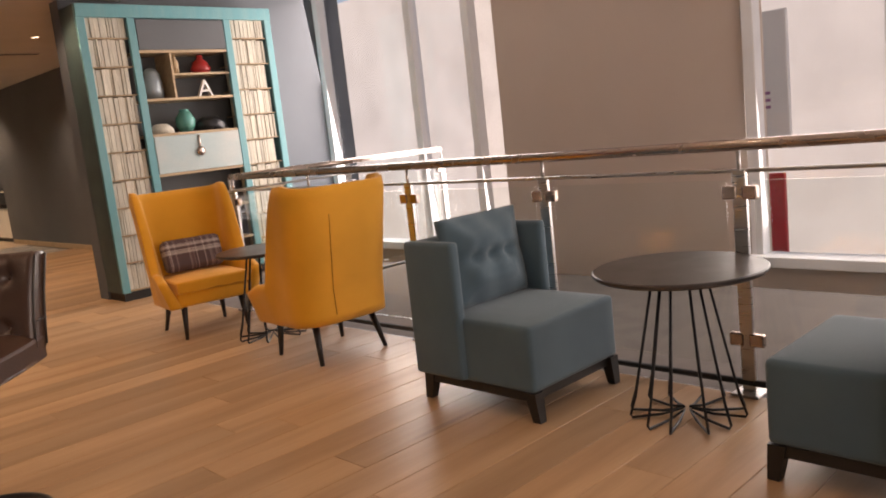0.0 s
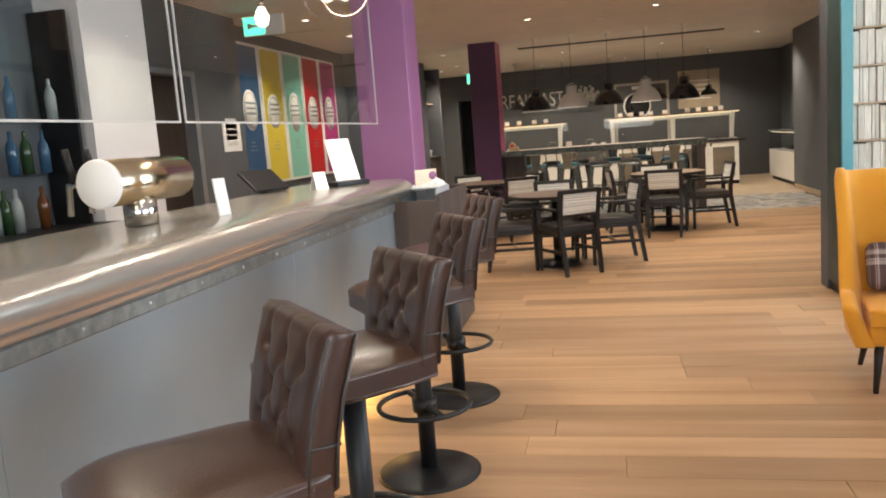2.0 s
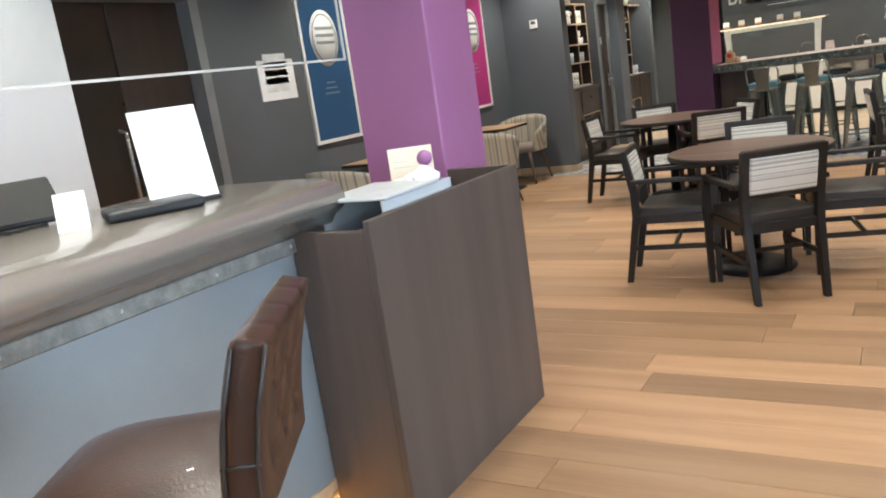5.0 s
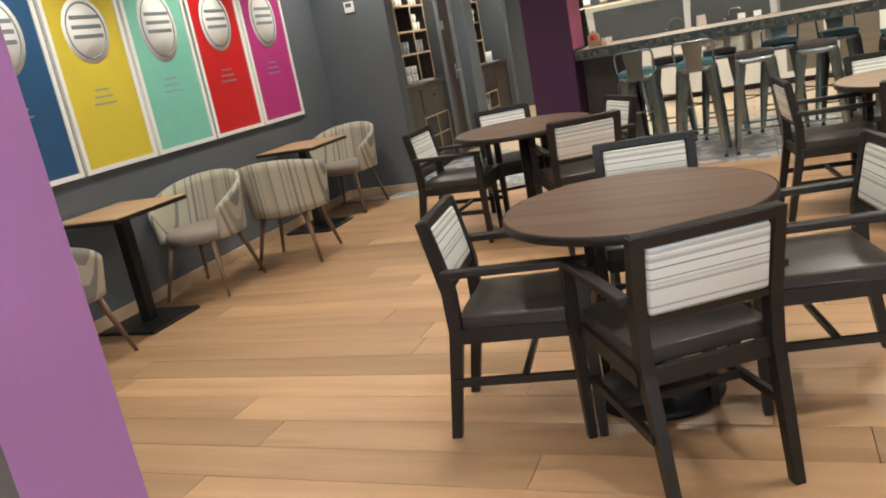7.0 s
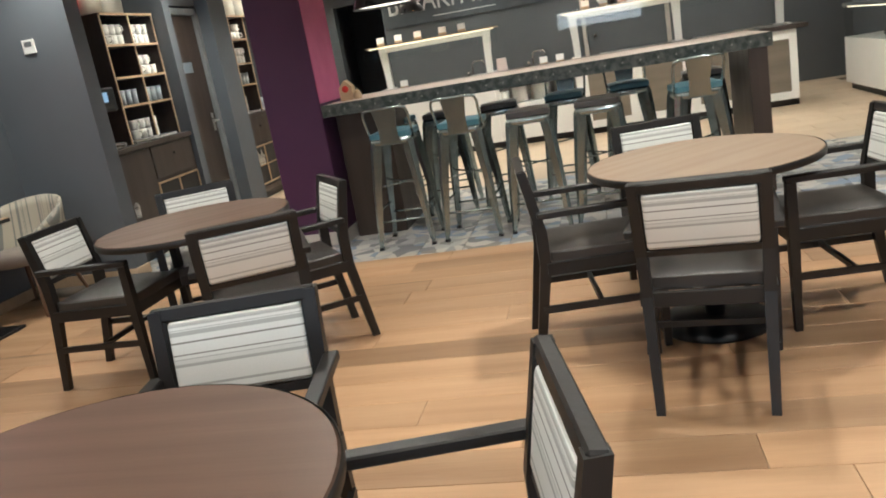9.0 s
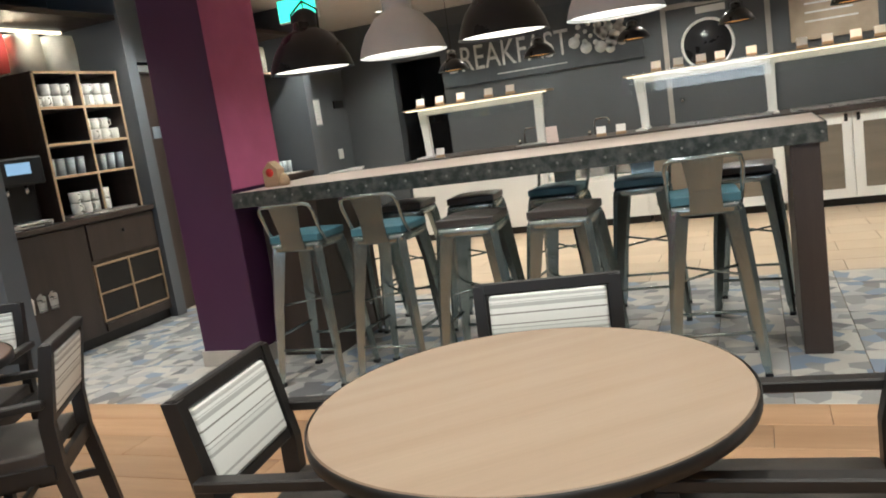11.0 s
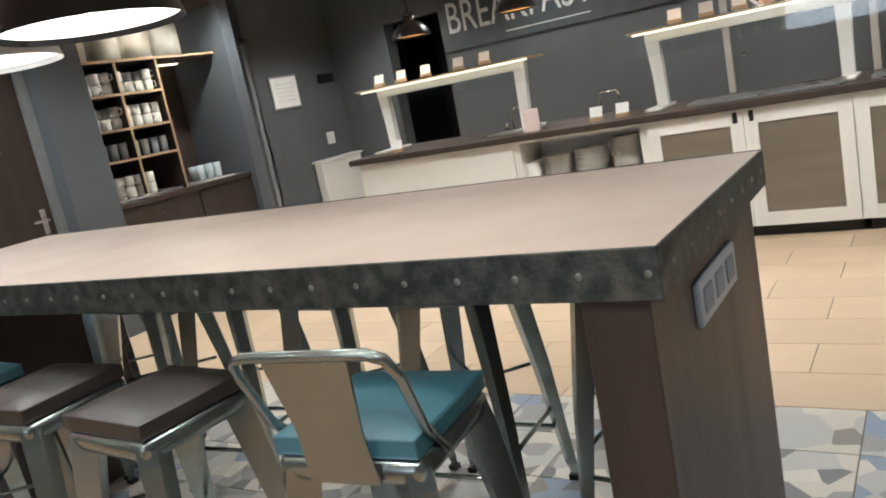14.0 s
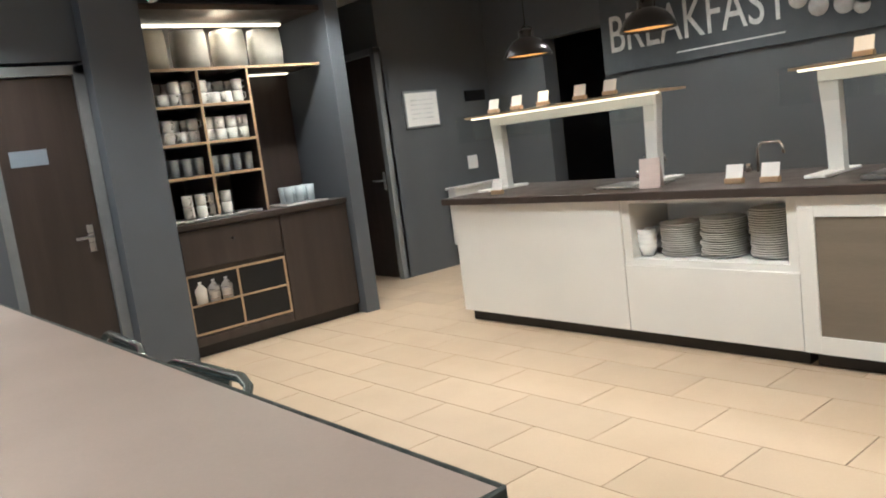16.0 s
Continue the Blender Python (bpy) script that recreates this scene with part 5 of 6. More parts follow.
def guard(x0, x1, posts):
    g = thing("sneeze_guard", "white framed buffet shelf with glass and warm lighting", "buffet guard", "sneeze guards")
    for i, x in enumerate(posts):
        s_ = -1 if i == 0 else 1 if i == len(posts) - 1 else 0
        bm = B()
        loft(bm, [[(x + s_ * dx + a * w, 18.42 + b * 0.03, z) for a, b in ((-1, -1), (1, -1), (1, 1), (-1, 1))] for z, dx, w in ((0.915, -0.02, 0.04), (1.14, -0.015, 0.042), (1.4, 0.0, 0.05))], smooth=False)
        part("post", bm, M_WHITE, g)
        part("foot", mbox(x - 0.055, x + 0.055, 18.18, 18.62, 0.905, 0.922, bevel=0.003), M_WHITE, g)
    part("beam", mbox(posts[0] - 0.05, posts[-1] + 0.05, 18.385, 18.455, 1.38, 1.455, bevel=0.003), M_WHITE, g)
    part("shelf_board", mbox(x0 + 0.02, x1 - 0.02, 18.26, 18.58, 1.455, 1.469), M_LWOOD, g)
    part("glass_shelf", mbox(x0, x1, 18.2, 18.62, 1.47, 1.476), M_GLASS, g).visible_shadow = False
    part("light_strip", mbox(x0 + 0.05, x1 - 0.05, 18.3, 18.34, 1.445, 1.4545), M_LED2, g, "warm light strip")
    part("glass_front", mbox(x0, x1, 18.19, 18.196, 1.285, 1.475), M_GLASS, g).visible_shadow = False


M_LED2 = mat("guard_led", (1, 0.9, 0.75), 0.5, emit=(1, 0.8, 0.52), power=2.5)
guard(-1.0, 0.74, (-0.79, 0.58))
guard(1.5, 4.25, (1.66, 2.9, 4.08))


def menu_card(x, y, z):
    c = thing("menu_card", "small white card in a wooden block", "card", "buffet cards", pose(x, y, z))
    part("block", mbox(-0.05, 0.05, -0.02, 0.02, 0, 0.03, bevel=0.003), M_LWOOD, c)
    part("card", mbox(-0.048, 0.048, -0.003, 0.003, 0.0, 0.075), M_PAPER, c).matrix_basis = pose(0, -0.002, 0.028, -15, 0, 0)
    return c


mc = menu_card(-0.8, 18.4, 1.477)
for x, y, z in [(-0.56, 18.4, 1.477), (-0.3, 18.4, 1.477), (0.03, 18.4, 1.477), (0.28, 18.4, 1.477), (1.27, 18.1, 0.906), (1.47, 18.1, 0.906), (1.84, 18.4, 1.477), (2.06, 18.4, 1.477), (2.28, 18.4, 1.477), (2.46, 18.4, 1.477), (2.75, 18.4, 1.477), (3.2, 18.4, 1.477), (3.42, 18.4, 1.477), (3.66, 18.4, 1.477), (3.86, 18.4, 1.477), (-0.5, 18.05, 0.906)]:
    copy_thing(mc, pose(x, y, z))
single("serving_tray", mbox(0.35, 0.75, 18.05, 18.35, 0.907, 0.92, bevel=0.004), M_STEEL, "steel serving tray on the buffet", "tray")
single("hot_plate", mbox(1.95, 2.9, 18.0, 18.28, 0.907, 0.93, bevel=0.004), M_STEEL, "steel hot plate set in the buffet", "hot plate")
single("hot_plate", mbox(3.05, 4.05, 18.0, 18.28, 0.907, 0.93, bevel=0.004), M_STEEL, "steel hot plate set in the buffet", "hot plate")


# breakfast sign
mark = set(bpy.data.objects)
sg = thing("breakfast_sign", "slate board with hand-drawn breakfast lettering and dots", "sign")
part("board", mbox(-1.18, 1.52, 19.27, 19.3, 1.72, 2.55, bevel=0.004), mat("slate_board", (0.075, 0.085, 0.095), 0.6, vary=0.1, scale=4), sg)
M_CHALK = mat("chalk_grey", (0.72, 0.72, 0.71), 0.8, vary=0.12, scale=12)
w = lettering("BREAKFAST", 0.36, sg, "lettering", pose(-1.1, 19.268, 1.91, 90, 0, 0), M_CHALK, 0.002)
xs = [v.co.x for v in w.data.vertices]
w.matrix_basis = pose(-1.1, 19.268, 1.91, 90, 0, 0) @ Matrix.Diagonal((1.67 / (max(xs) - min(xs)), 1.3, 1, 1))
for k in range(26):
    a, rr = k * 2.4, 0.055 * math.sqrt(k)
    r0 = (0.075, 0.05, 0.035, 0.06, 0.028)[k % 5]
    part("dot", lathe(B(), [(0, 0), (r0, 0), (r0, 0.003), (0, 0.003)], 16), M_CHALK, sg).matrix_basis = pose(1.03 + rr * math.cos(a) * 1.4, 19.268, 2.1 + rr * math.sin(a) * 0.8, 90, 0, 0)
part("underline", mbox(-0.4, 0.55, 19.266, 19.269, 1.80, 1.812), M_CHALK, sg)
kb = thing("menu_board", "pale kraft menu board on the wall", "sign")
part("board", mbox(3.19, 4.1, 19.27, 19.3, 1.6, 2.45, bevel=0.004), mat("kraft_board", (0.42, 0.34, 0.25), 0.8, vary=0.08), kb)
for k in range(5):
    part("writing_bar", mbox(3.35, 3.9 - 0.05 * (k % 2), 19.266, 19.269, 1.8 + 0.1 * k, 1.82 + 0.1 * k), M_CHALK, kb)
sd_ = thing("door_4", "charcoal service door in a pale grey frame", "door", kind="structure")
part("leaf", mbox(1.81, 2.93, 19.289, 19.299, 0.01, 2.22), M_DARKWALL, sd_)
for xa in (1.75, 2.93):
    part("jamb", mbox(xa, xa + 0.06, 19.26, 19.3, 0, 2.28, bevel=0.003), M_SKIRT, sd_)
part("head", mbox(1.81, 2.93, 19.26, 19.3, 2.22, 2.28, bevel=0.003), M_SKIRT, sd_)
part("knob", lathe(B(), [(0, 0), (0.02, 0), (0.026, 0.02), (0.015, 0.04), (0, 0.042)], 14), M_CHROME, sd_).matrix_basis = pose(1.92, 19.285, 1.12, 90, 0, 0)
dp_ = thing("door_sign", "white plate above the round window of the service door", "sign")
part("plate", mbox(2.16, 2.5, 19.277, 19.284, 2.12, 2.2, bevel=0.002), M_PAPER, dp_)
rm = thing("round_sign", "round dark sign with a white ring", "sign")
part("disc", lathe(B(), [(0, 0), (0.29, 0), (0.29, 0.02), (0, 0.02)], 36), M_SHADEB, rm).matrix_basis = pose(2.27, 19.3, 1.75, 90, 0, 0)
part("ring", tube(B(), [(0.295 * math.cos(a * 0.19635), 0.295 * math.sin(a * 0.19635), 0) for a in range(32)], 0.018, 8, closed=True), M_WHITE, rm).matrix_basis = pose(2.27, 19.285, 1.75, 90, 0, 0)

set_out(mark, 0.0, 1.0)

# sink taps and a stand-up card on the buffet
for x in (0.3, 1.1):
    st_ = thing("buffet_tap", "curved chrome tap behind the buffet", "tap", "buffet taps", pose(x, 18.68, 0.906))
    part("spout", tube(B(), [(0, 0, 0), (0, 0, 0.14), (0.03, 0, 0.17), (0.14, 0, 0.17), (0.16, 0, 0.14), (0.16, 0, 0.1)], 0.009, 8), M_CHROME, st_)
    part("lever", lathe(B(), [(0, 0), (0.018, 0), (0.018, 0.05), (0, 0.055)], 12, (-0.06, 0, 0)), M_CHROME, st_)
tcd = thing("tent_card", "pink printed tent card on the buffet", "card", m=pose(0.76, 18.08, 0.906, 0, 0, 20))
bm = B()
loft(bm, [[(x, y, z) for y, z in ((-0.05, 0), (0, 0.17), (0.05, 0), (0.046, 0), (0, 0.162), (-0.046, 0))] for x in (-0.06, 0.06)], smooth=False)
part("card", bm, mat("pinkish_card", (0.66, 0.54, 0.5), 0.6), tcd)
wb = thing("exit_plate", "black plate sign on charcoal wall", "sign")
part("plate", mbox(-2.76, -2.74, 19.92, 20.2, 1.69, 1.8, bevel=0.003), M_BLACK, wb)
sw = thing("switch", "white wall switch above the radiator", "switch")
part("plate", mbox(-2.76, -2.75, 19.85, 19.99, 0.98, 1.12, bevel=0.003), M_WHITE, sw)


# ---- coffee alcoves ----
def coffee_unit(y0, y1, name_label):
    u = thing("coffee_unit", name_label, "cabinet", "coffee stations")
    xf = -1.93
    part("cabinet_body", mbox(-2.6, xf - 0.02, y0, y1, 0.08, 0.93), M_WENGE, u)
    part("plinth", mbox(-2.6, xf - 0.05, y0, y1, 0, 0.08), M_BLACKW, u)
    part("counter", mbox(-2.6, xf + 0.01, y0, y1, 0.93, 0.97, bevel=0.003), M_WENGE, u)
    part("back_panel", mbox(-2.6, -2.58, y0, y1, 0.97, 2.5), M_WENGE, u)
    part("top_panel", mbox(-2.58, xf, y0, y1, 2.46, 2.5), M_WENGE, u)
    ym = y0 + (y1 - y0) * (0.55 if y0 > 15 else 1.0) - (0 if y0 > 15 else 0.02)
    part("upright", mbox(-2.58, xf - 0.1, ym - 0.01, ym + 0.01, 0.97, 2.06), M_WENGE, u)
    yh = (y0 + ym) / 2 if y0 > 15 else y0 + 1.06
    part("upright", mbox(-2.58, xf - 0.1, yh - 0.01, yh + 0.01, 1.0, 2.06), M_WENGE, u)
    if y0 < 15:
        part("upright", mbox(-2.58, xf - 0.1, y0 + 0.63, y0 + 0.65, 0.97, 2.06), M_WENGE, u)
    for yy, zb in [(ym, 0.97), (yh, 1.0)] + ([(y0 + 0.64, 0.97)] if y0 < 15 else []):
        part("upright_edge", mbox(xf - 0.1, xf - 0.092, yy - 0.009, yy + 0.009, zb, 2.05), M_LWOOD, u)
    for z in (1.29, 1.53, 1.80, 2.06):
        part("shelf_edge", mbox(xf - 0.1, xf - 0.09, y0 + (0.01 if y0 > 15 else 0.65), ym if z < 2 else y1 - 0.01, z - 0.01, z + 0.01), M_LWOOD, u)
        part("shelf", mbox(-2.58, xf - 0.1, y0 + (0 if y0 > 15 else 0.64), ym if z < 2 else y1, z - 0.01, z + 0.01), M_WENGE, u)
    part("light_strip", mbox(-2.5, -2.46, y0 + 0.05, y1 - 0.05, 2.44, 2.458), M_LED2, u, "warm light strip")
    part("light_strip", mbox(-2.5, -2.46, min(ym + 0.03, y1 - 0.3), y1 - 0.05, 2.04, 2.049), M_LED2, u, "warm light strip")
    # open bin niche in the front, its shaded depth painted as a flat black plate
    ya, yb = (y0 + 0.03, y0 + (y1 - y0) * 0.56) if y0 > 15 else (y0 + 0.74, y1 - 0.03)
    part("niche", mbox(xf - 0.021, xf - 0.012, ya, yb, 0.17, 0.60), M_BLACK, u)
    for a in ((ya, yb, 0.165, 0.18), (ya, yb, 0.59, 0.605), (ya, yb, 0.375, 0.388)):
        part("niche_trim", mbox(xf - 0.02, xf - 0.004, a[0], a[1], a[2], a[3]), M_LWOOD, u)
    for yy in (ya, (ya + yb) / 2, yb):
        part("niche_trim", mbox(xf - 0.02, xf - 0.003, yy - 0.007, yy + 0.007, 0.165, 0.605), M_LWOOD, u)
    part("door", mbox(xf - 0.02, xf - 0.004, (yb + 0.02) if y0 > 15 else y0 + 0.01, (y1 - 0.005) if y0 > 15 else ya - 0.02, 0.09, 0.92, bevel=0.002), M_WENGE, u)
    part("drawer", mbox(xf - 0.02, xf - 0.004, ya, yb, 0.64, 0.92, bevel=0.002), M_WENGE, u)
    part("drawer", mbox(xf - 0.02, xf - 0.004, ya, yb, 0.09, 0.15, bevel=0.002), M_WENGE, u)
    part("drawer_knob", lathe(B(), [(0, 0), (0.01, 0), (0.012, 0.015), (0, 0.02)], 10), M_BLACK, u).matrix_basis = pose(xf - 0.004, (ya + yb) / 2, 0.82, 0, 90, 0)
    # extra spot added to brighten the alcove beyond what its strip gives
    spot(-2.25, (y0 + y1) / 2, 2.43, 35, 150, (1, 0.8, 0.58))
    return u, ym


cup_me = {}


def cup(kind):
    if kind not in cup_me:
        pr = {"mug": [(0, 0), (0.036, 0), (0.04, 0.02), (0.041, 0.085), (0.037, 0.085), (0.035, 0.01), (0, 0.008)],
              "glass": [(0, 0), (0.03, 0), (0.036, 0.13), (0.033, 0.13), (0.028, 0.006), (0, 0.006)],
              "pot": [(0, 0), (0.05, 0), (0.058, 0.05), (0.05, 0.12), (0.03, 0.14), (0.035, 0.15), (0, 0.155)]}[kind]
        bm = lathe(B(), pr, 14)
        if kind == "mug":
            tube(bm, [(0.038, 0, 0.07), (0.065, 0, 0.065), (0.066, 0, 0.03), (0.038, 0, 0.02)], 0.006, 5)
        me = bpy.data.meshes.new(kind)
        bmesh.ops.recalc_face_normals(bm, faces=bm.faces[:])
        bm.to_mesh(me)
        bm.free()
        me.materials.append(M_CHINA if kind != "glass" else M_TUMBLER)
        cup_me[kind] = me
    return cup_me[kind]


M_TUMBLER = mat("frosted_tumbler", (0.5, 0.56, 0.6), 0.25, vary=0.05)


def put(kind, name, label, cat, x, y, z, a=0):
    ob = new(name, cup_me.get(kind) or cup(kind))
    ob.matrix_basis = pose(x, y, z, 0, 0, a)
    return tagged(ob, label, cat, cat + " on the coffee shelves")


for y0, y1, lb in ((13.63, 15.1, "dark wood coffee station with cup shelves in alcove"), (16.27, 17.72, "dark wood drinks station with cups and glasses")):
    u, ym = coffee_unit(y0, y1, lb)
    yh = (y0 + ym) / 2 if y0 > 15 else y0 + 1.06
    ys = y0 if y0 > 15 else y0 + 0.65
    for z, kind in ((1.301, "glass"), (1.541, "mug"), (1.811, "mug")):
        for a, b in ((ys + 0.06, yh - 0.04), (yh + 0.06, ym - 0.04)):
            if kind == "mug" and z < 1.7 and a < yh - 0.1 and y0 < 15:
                continue
            y = a
            while y < b:
                for x in (-2.12, -2.24):
                    put(kind, kind if kind == "mug" else "drinking_glass", "white china mug on shelf" if kind == "mug" else "clear drinking glass on shelf", "mugs" if kind == "mug" else "glasses", x, y, z, rnd.uniform(0, 360))
                    if kind == "mug" and rnd.random() < 0.85:
                        put(kind, "mug", "white china mug stacked on another", "mugs", x, y, z + 0.088, rnd.uniform(0, 360))
                y += 0.095
    for k in range(4):
        for h in (0, 1):
            put("mug", "mug", "white china mug stacked on the counter tray", "mugs", -2.1, ys + 0.2 + 0.1 * k, 0.993 + 0.088 * h, 60 * k)
    single("tray", mbox(-2.35, -2.02, ys + 0.05, ym - 0.05, 0.972, 0.992, bevel=0.004), M_STEEL, "steel tray under white pots", "tray")
    for k in range(6 if y0 > 15 else 0):
        put("glass", "drinking_glass", "clear drinking glass on tray", "glasses", -2.1 - 0.09 * (k % 2), y1 - 0.42 + 0.1 * (k // 2), 0.985)
    if y0 < 15:
        cmach = thing("coffee_machine", "black coffee machine on the counter", "coffee machine", m=pose(-2.25, y0 + 0.34, 0.971))
        part("body", mbox(-0.2, 0.12, -0.22, 0.22, 0, 0.5, bevel=0.015), M_BLACK, cmach)
        part("head", mbox(0.1, 0.24, -0.22, 0.22, 0.3, 0.5, bevel=0.015), M_BLACK, cmach)
        part("drip_tray", mbox(0.1, 0.24, -0.2, 0.2, 0, 0.04, bevel=0.006), M_STEEL, cmach)
        for dy in (-0.08, 0.08):
            part("nozzle", tube(B(), [(0.18, dy, 0.3), (0.18, dy, 0.24)], 0.014, 8), M_CHROME, cmach)
        part("display", mbox(0.236, 0.242, -0.1, 0.1, 0.38, 0.46), mat("machine_display", (0.1, 0.14, 0.18), 0.2, emit=(0.5, 0.7, 0.9), power=0.5), cmach)
    single("tray", mbox(-2.3, -2.0, y1 - 0.5, y1 - 0.12, 0.972, 0.982, bevel=0.004), M_CHINA, "white tray of glasses on the counter", "tray")
    tp = thing("water_tap", "black water tap with a blue light", "tap")
    part("spout", tube(B(), [(-2.4, ym + 0.12, 0.97), (-2.4, ym + 0.12, 1.22), (-2.38, ym + 0.12, 1.25), (-2.3, ym + 0.12, 1.24), (-2.29, ym + 0.12, 1.2)], 0.014, 10), M_BLACK, tp)
    part("indicator", mbox(-2.415, -2.385, ym + 0.105, ym + 0.135, 1.25, 1.28), mat("blue_indicator", (0.1, 0.1, 0.6), 0.4, emit=(0.2, 0.2, 1.0), power=2), tp)
    for k in range(4):
        bx = thing("storage_jar", ("cream", "red" if y0 < 15 else "white", "cream", "pale")[k] + " paper sack on the top shelf", "jar", "top shelf sacks")
        yy = y0 + 0.14 + k * (y1 - y0 - 0.2) / 4
        bm = B()
        loft(bm, [[(-2.2 + a * w * 0.6, yy + b * w, z) for a, b in ((-1, -1), (1, -1), (1, 1), (-1, 1))] for z, w in ((2.072, 0.11), (2.2, 0.115), (2.32, 0.112), (2.36, 0.105))])
        part("sack", bm, mat("sack_paper", [(0.66, 0.6, 0.48), (0.5, 0.06, 0.05) if y0 < 15 else (0.68, 0.65, 0.58), (0.66, 0.62, 0.52), (0.68, 0.65, 0.57)][k], 0.8, vary=0.1), bx)
    for k in range(3):
        single("carafe", lathe(B(), [(0, 0), (0.05, 0), (0.055, 0.1), (0.03, 0.14), (0.032, 0.16), (0, 0.16)], 14, (-1.9, 0, 0)), M_STEEL if k else M_CHINA, "steel carafe in the niche", "carafe", "carafes in niches").matrix_basis = pose(-0.07, y0 + 0.12 + k * 0.1, 0.39)
    area("alcove_strip_light", (-2.3, (y0 + y1) / 2, 2.43), (-2.25, (y0 + y1) / 2, 1.0), 0.06, y1 - y0 - 0.1, 9, (1, 0.82, 0.6))




def door(name, m, w, h, label, window_strip=False):
    d = thing(name, label, "door", m=m, kind="structure")
    part("leaf", mbox(0, w, 0.02, 0.06, 0.005, h, bevel=0.003), M_WENGE, d)
    part("frame", box(box(mbox(-0.07, -0.003, -0.01, 0.08, 0, h + 0.06), w + 0.003, w + 0.07, -0.01, 0.08, 0, h + 0.06), -0.07, w + 0.07, -0.01, 0.08, h + 0.005, h + 0.065), M_GREYFRAME, d)
    part("handle", tube(B(), [(w - 0.07, 0.02, 1.0), (w - 0.07, -0.04, 1.0), (w - 0.18, -0.045, 1.0)], 0.01, 8), M_STEEL, d)
    part("handle_plate", mbox(w - 0.09, w - 0.05, 0.012, 0.02, 0.9, 1.08, bevel=0.003), M_STEEL, d)
    if window_strip:
        part("sign_plate", mbox(0.06, w - 0.24, 0.014, 0.02, 1.5, 1.6), M_SOCKET, d)


struct("wall_store", mbox(-2.15, -1.98, 15.215, 15.885, 2.14, H), M_GREY, "wall above the store door")
door("door_3", pose(-1.98, 15.29, 0, 0, 0, 90), 0.52, 2.05, "dark store door with a lever handle", True)
door("door_1", pose(-3.5, 18.82, 0), 0.67, 2.22, "dark door in a grey frame beside the notices")
nt_ = thing("notice", "framed white notice on charcoal wall", "notice")
part("frame", mbox(-2.76, -2.74, 19.08, 19.53, 1.47, 1.84, bevel=0.003), M_GREYFRAME, nt_)
part("sheet", mbox(-2.741, -2.736, 19.1, 19.51, 1.49, 1.82), M_PAPER, nt_)
for k in range(5):
    part("text_bar", mbox(-2.737, -2.733, 19.16, 19.45, 1.56 + 0.045 * k, 1.572 + 0.045 * k), M_CHALK, nt_)
rad = thing("radiator", "white panel radiator on the charcoal wall", "radiator")
part("panel", mbox(-2.74, -2.62, 19.5, 20.25, 0.22, 0.8, bevel=0.01), M_WHITE, rad)
part("top_grille", mbox(-2.755, -2.6, 19.48, 20.27, 0.8, 0.825, bevel=0.004), M_WHITE, rad)
for y in (19.56, 19.62):
    part("pipe", tube(B(), [(-2.68, y, 0), (-2.68, y, 0.22)], 0.009, 8), M_STEEL, rad)

# display case
ds = thing("display_case", "white chilled display case with lit glass top", "display case")
part("body", mbox(4.85, 5.38, 16.45, 18.75, 0.08, 0.62, bevel=0.004), M_WHITE, ds)
part("plinth", mbox(4.9, 5.38, 16.5, 18.7, 0, 0.08), M_BLACKW, ds)
part("glass_front", mbox(4.85, 4.858, 16.45, 18.75, 0.62, 0.98), M_GLASS, ds)
part("lid", mbox(4.84, 5.38, 16.44, 18.76, 0.98, 1.02, bevel=0.004), M_DARKWALL, ds)
part("light_strip", mbox(4.88, 4.92, 16.5, 18.7, 0.965, 0.979), M_LED2, ds)
part("tray", mbox(4.95, 5.25, 17.2, 17.7, 0.64, 0.72, bevel=0.01), M_WENGE, ds)


# ---- back of the bar ----
mark = set(bpy.data.objects)
struct("wall_barback", box(box(mbox(-2.3, -2.1, -4, 7.15, 0, H), -2.3, -2.1, 8.42, 9.43, 0, H), -2.3, -2.1, 7.15, 8.42, 2.15, H), M_DARKWALL, "dark wall behind the bar")
struct("wall_barcolumn", mbox(-2.1, -1.75, 6.3, 7.1, 0, H), M_WHITEWALL, "white painted column behind the bar", "pillar")
ld = thing("door_2", "dark steel double service door behind the bar", "door", kind="structure")
for y0, y1 in ((7.2, 7.76), (7.77, 8.34)):
    part("leaf", mbox(-2.26, -2.2, y0, y1, 0.01, 2.1, bevel=0.003), M_DKSTEEL if y0 < 7.5 else M_WENGE, ld)
part("frame", box(box(mbox(-2.3, -2.08, 7.15, 7.2, 0, 2.15), -2.3, -2.08, 8.34, 8.42, 0, 2.15), -2.3, -2.08, 7.2, 8.34, 2.1, 2.15), M_GREYFRAME, ld)
part("handle", tube(B(), [(-2.2, 7.68, 0.8), (-2.14, 7.68, 0.82), (-2.14, 7.68, 1.3), (-2.2, 7.68, 1.32)], 0.012, 8), M_STEEL, ld)
M2 = thing("notice", "small white notice on dark grey wall", "notice")
part("sheet", mbox(-2.1, -2.094, 8.9, 9.3, 1.37, 1.67), M_PAPER, M2)
for k in range(4):
    part("text_bar", mbox(-2.094, -2.0925, 8.97, 9.22, 1.43 + 0.06 * k, 1.535 + 0.06 * k), M_CHALK, M2)
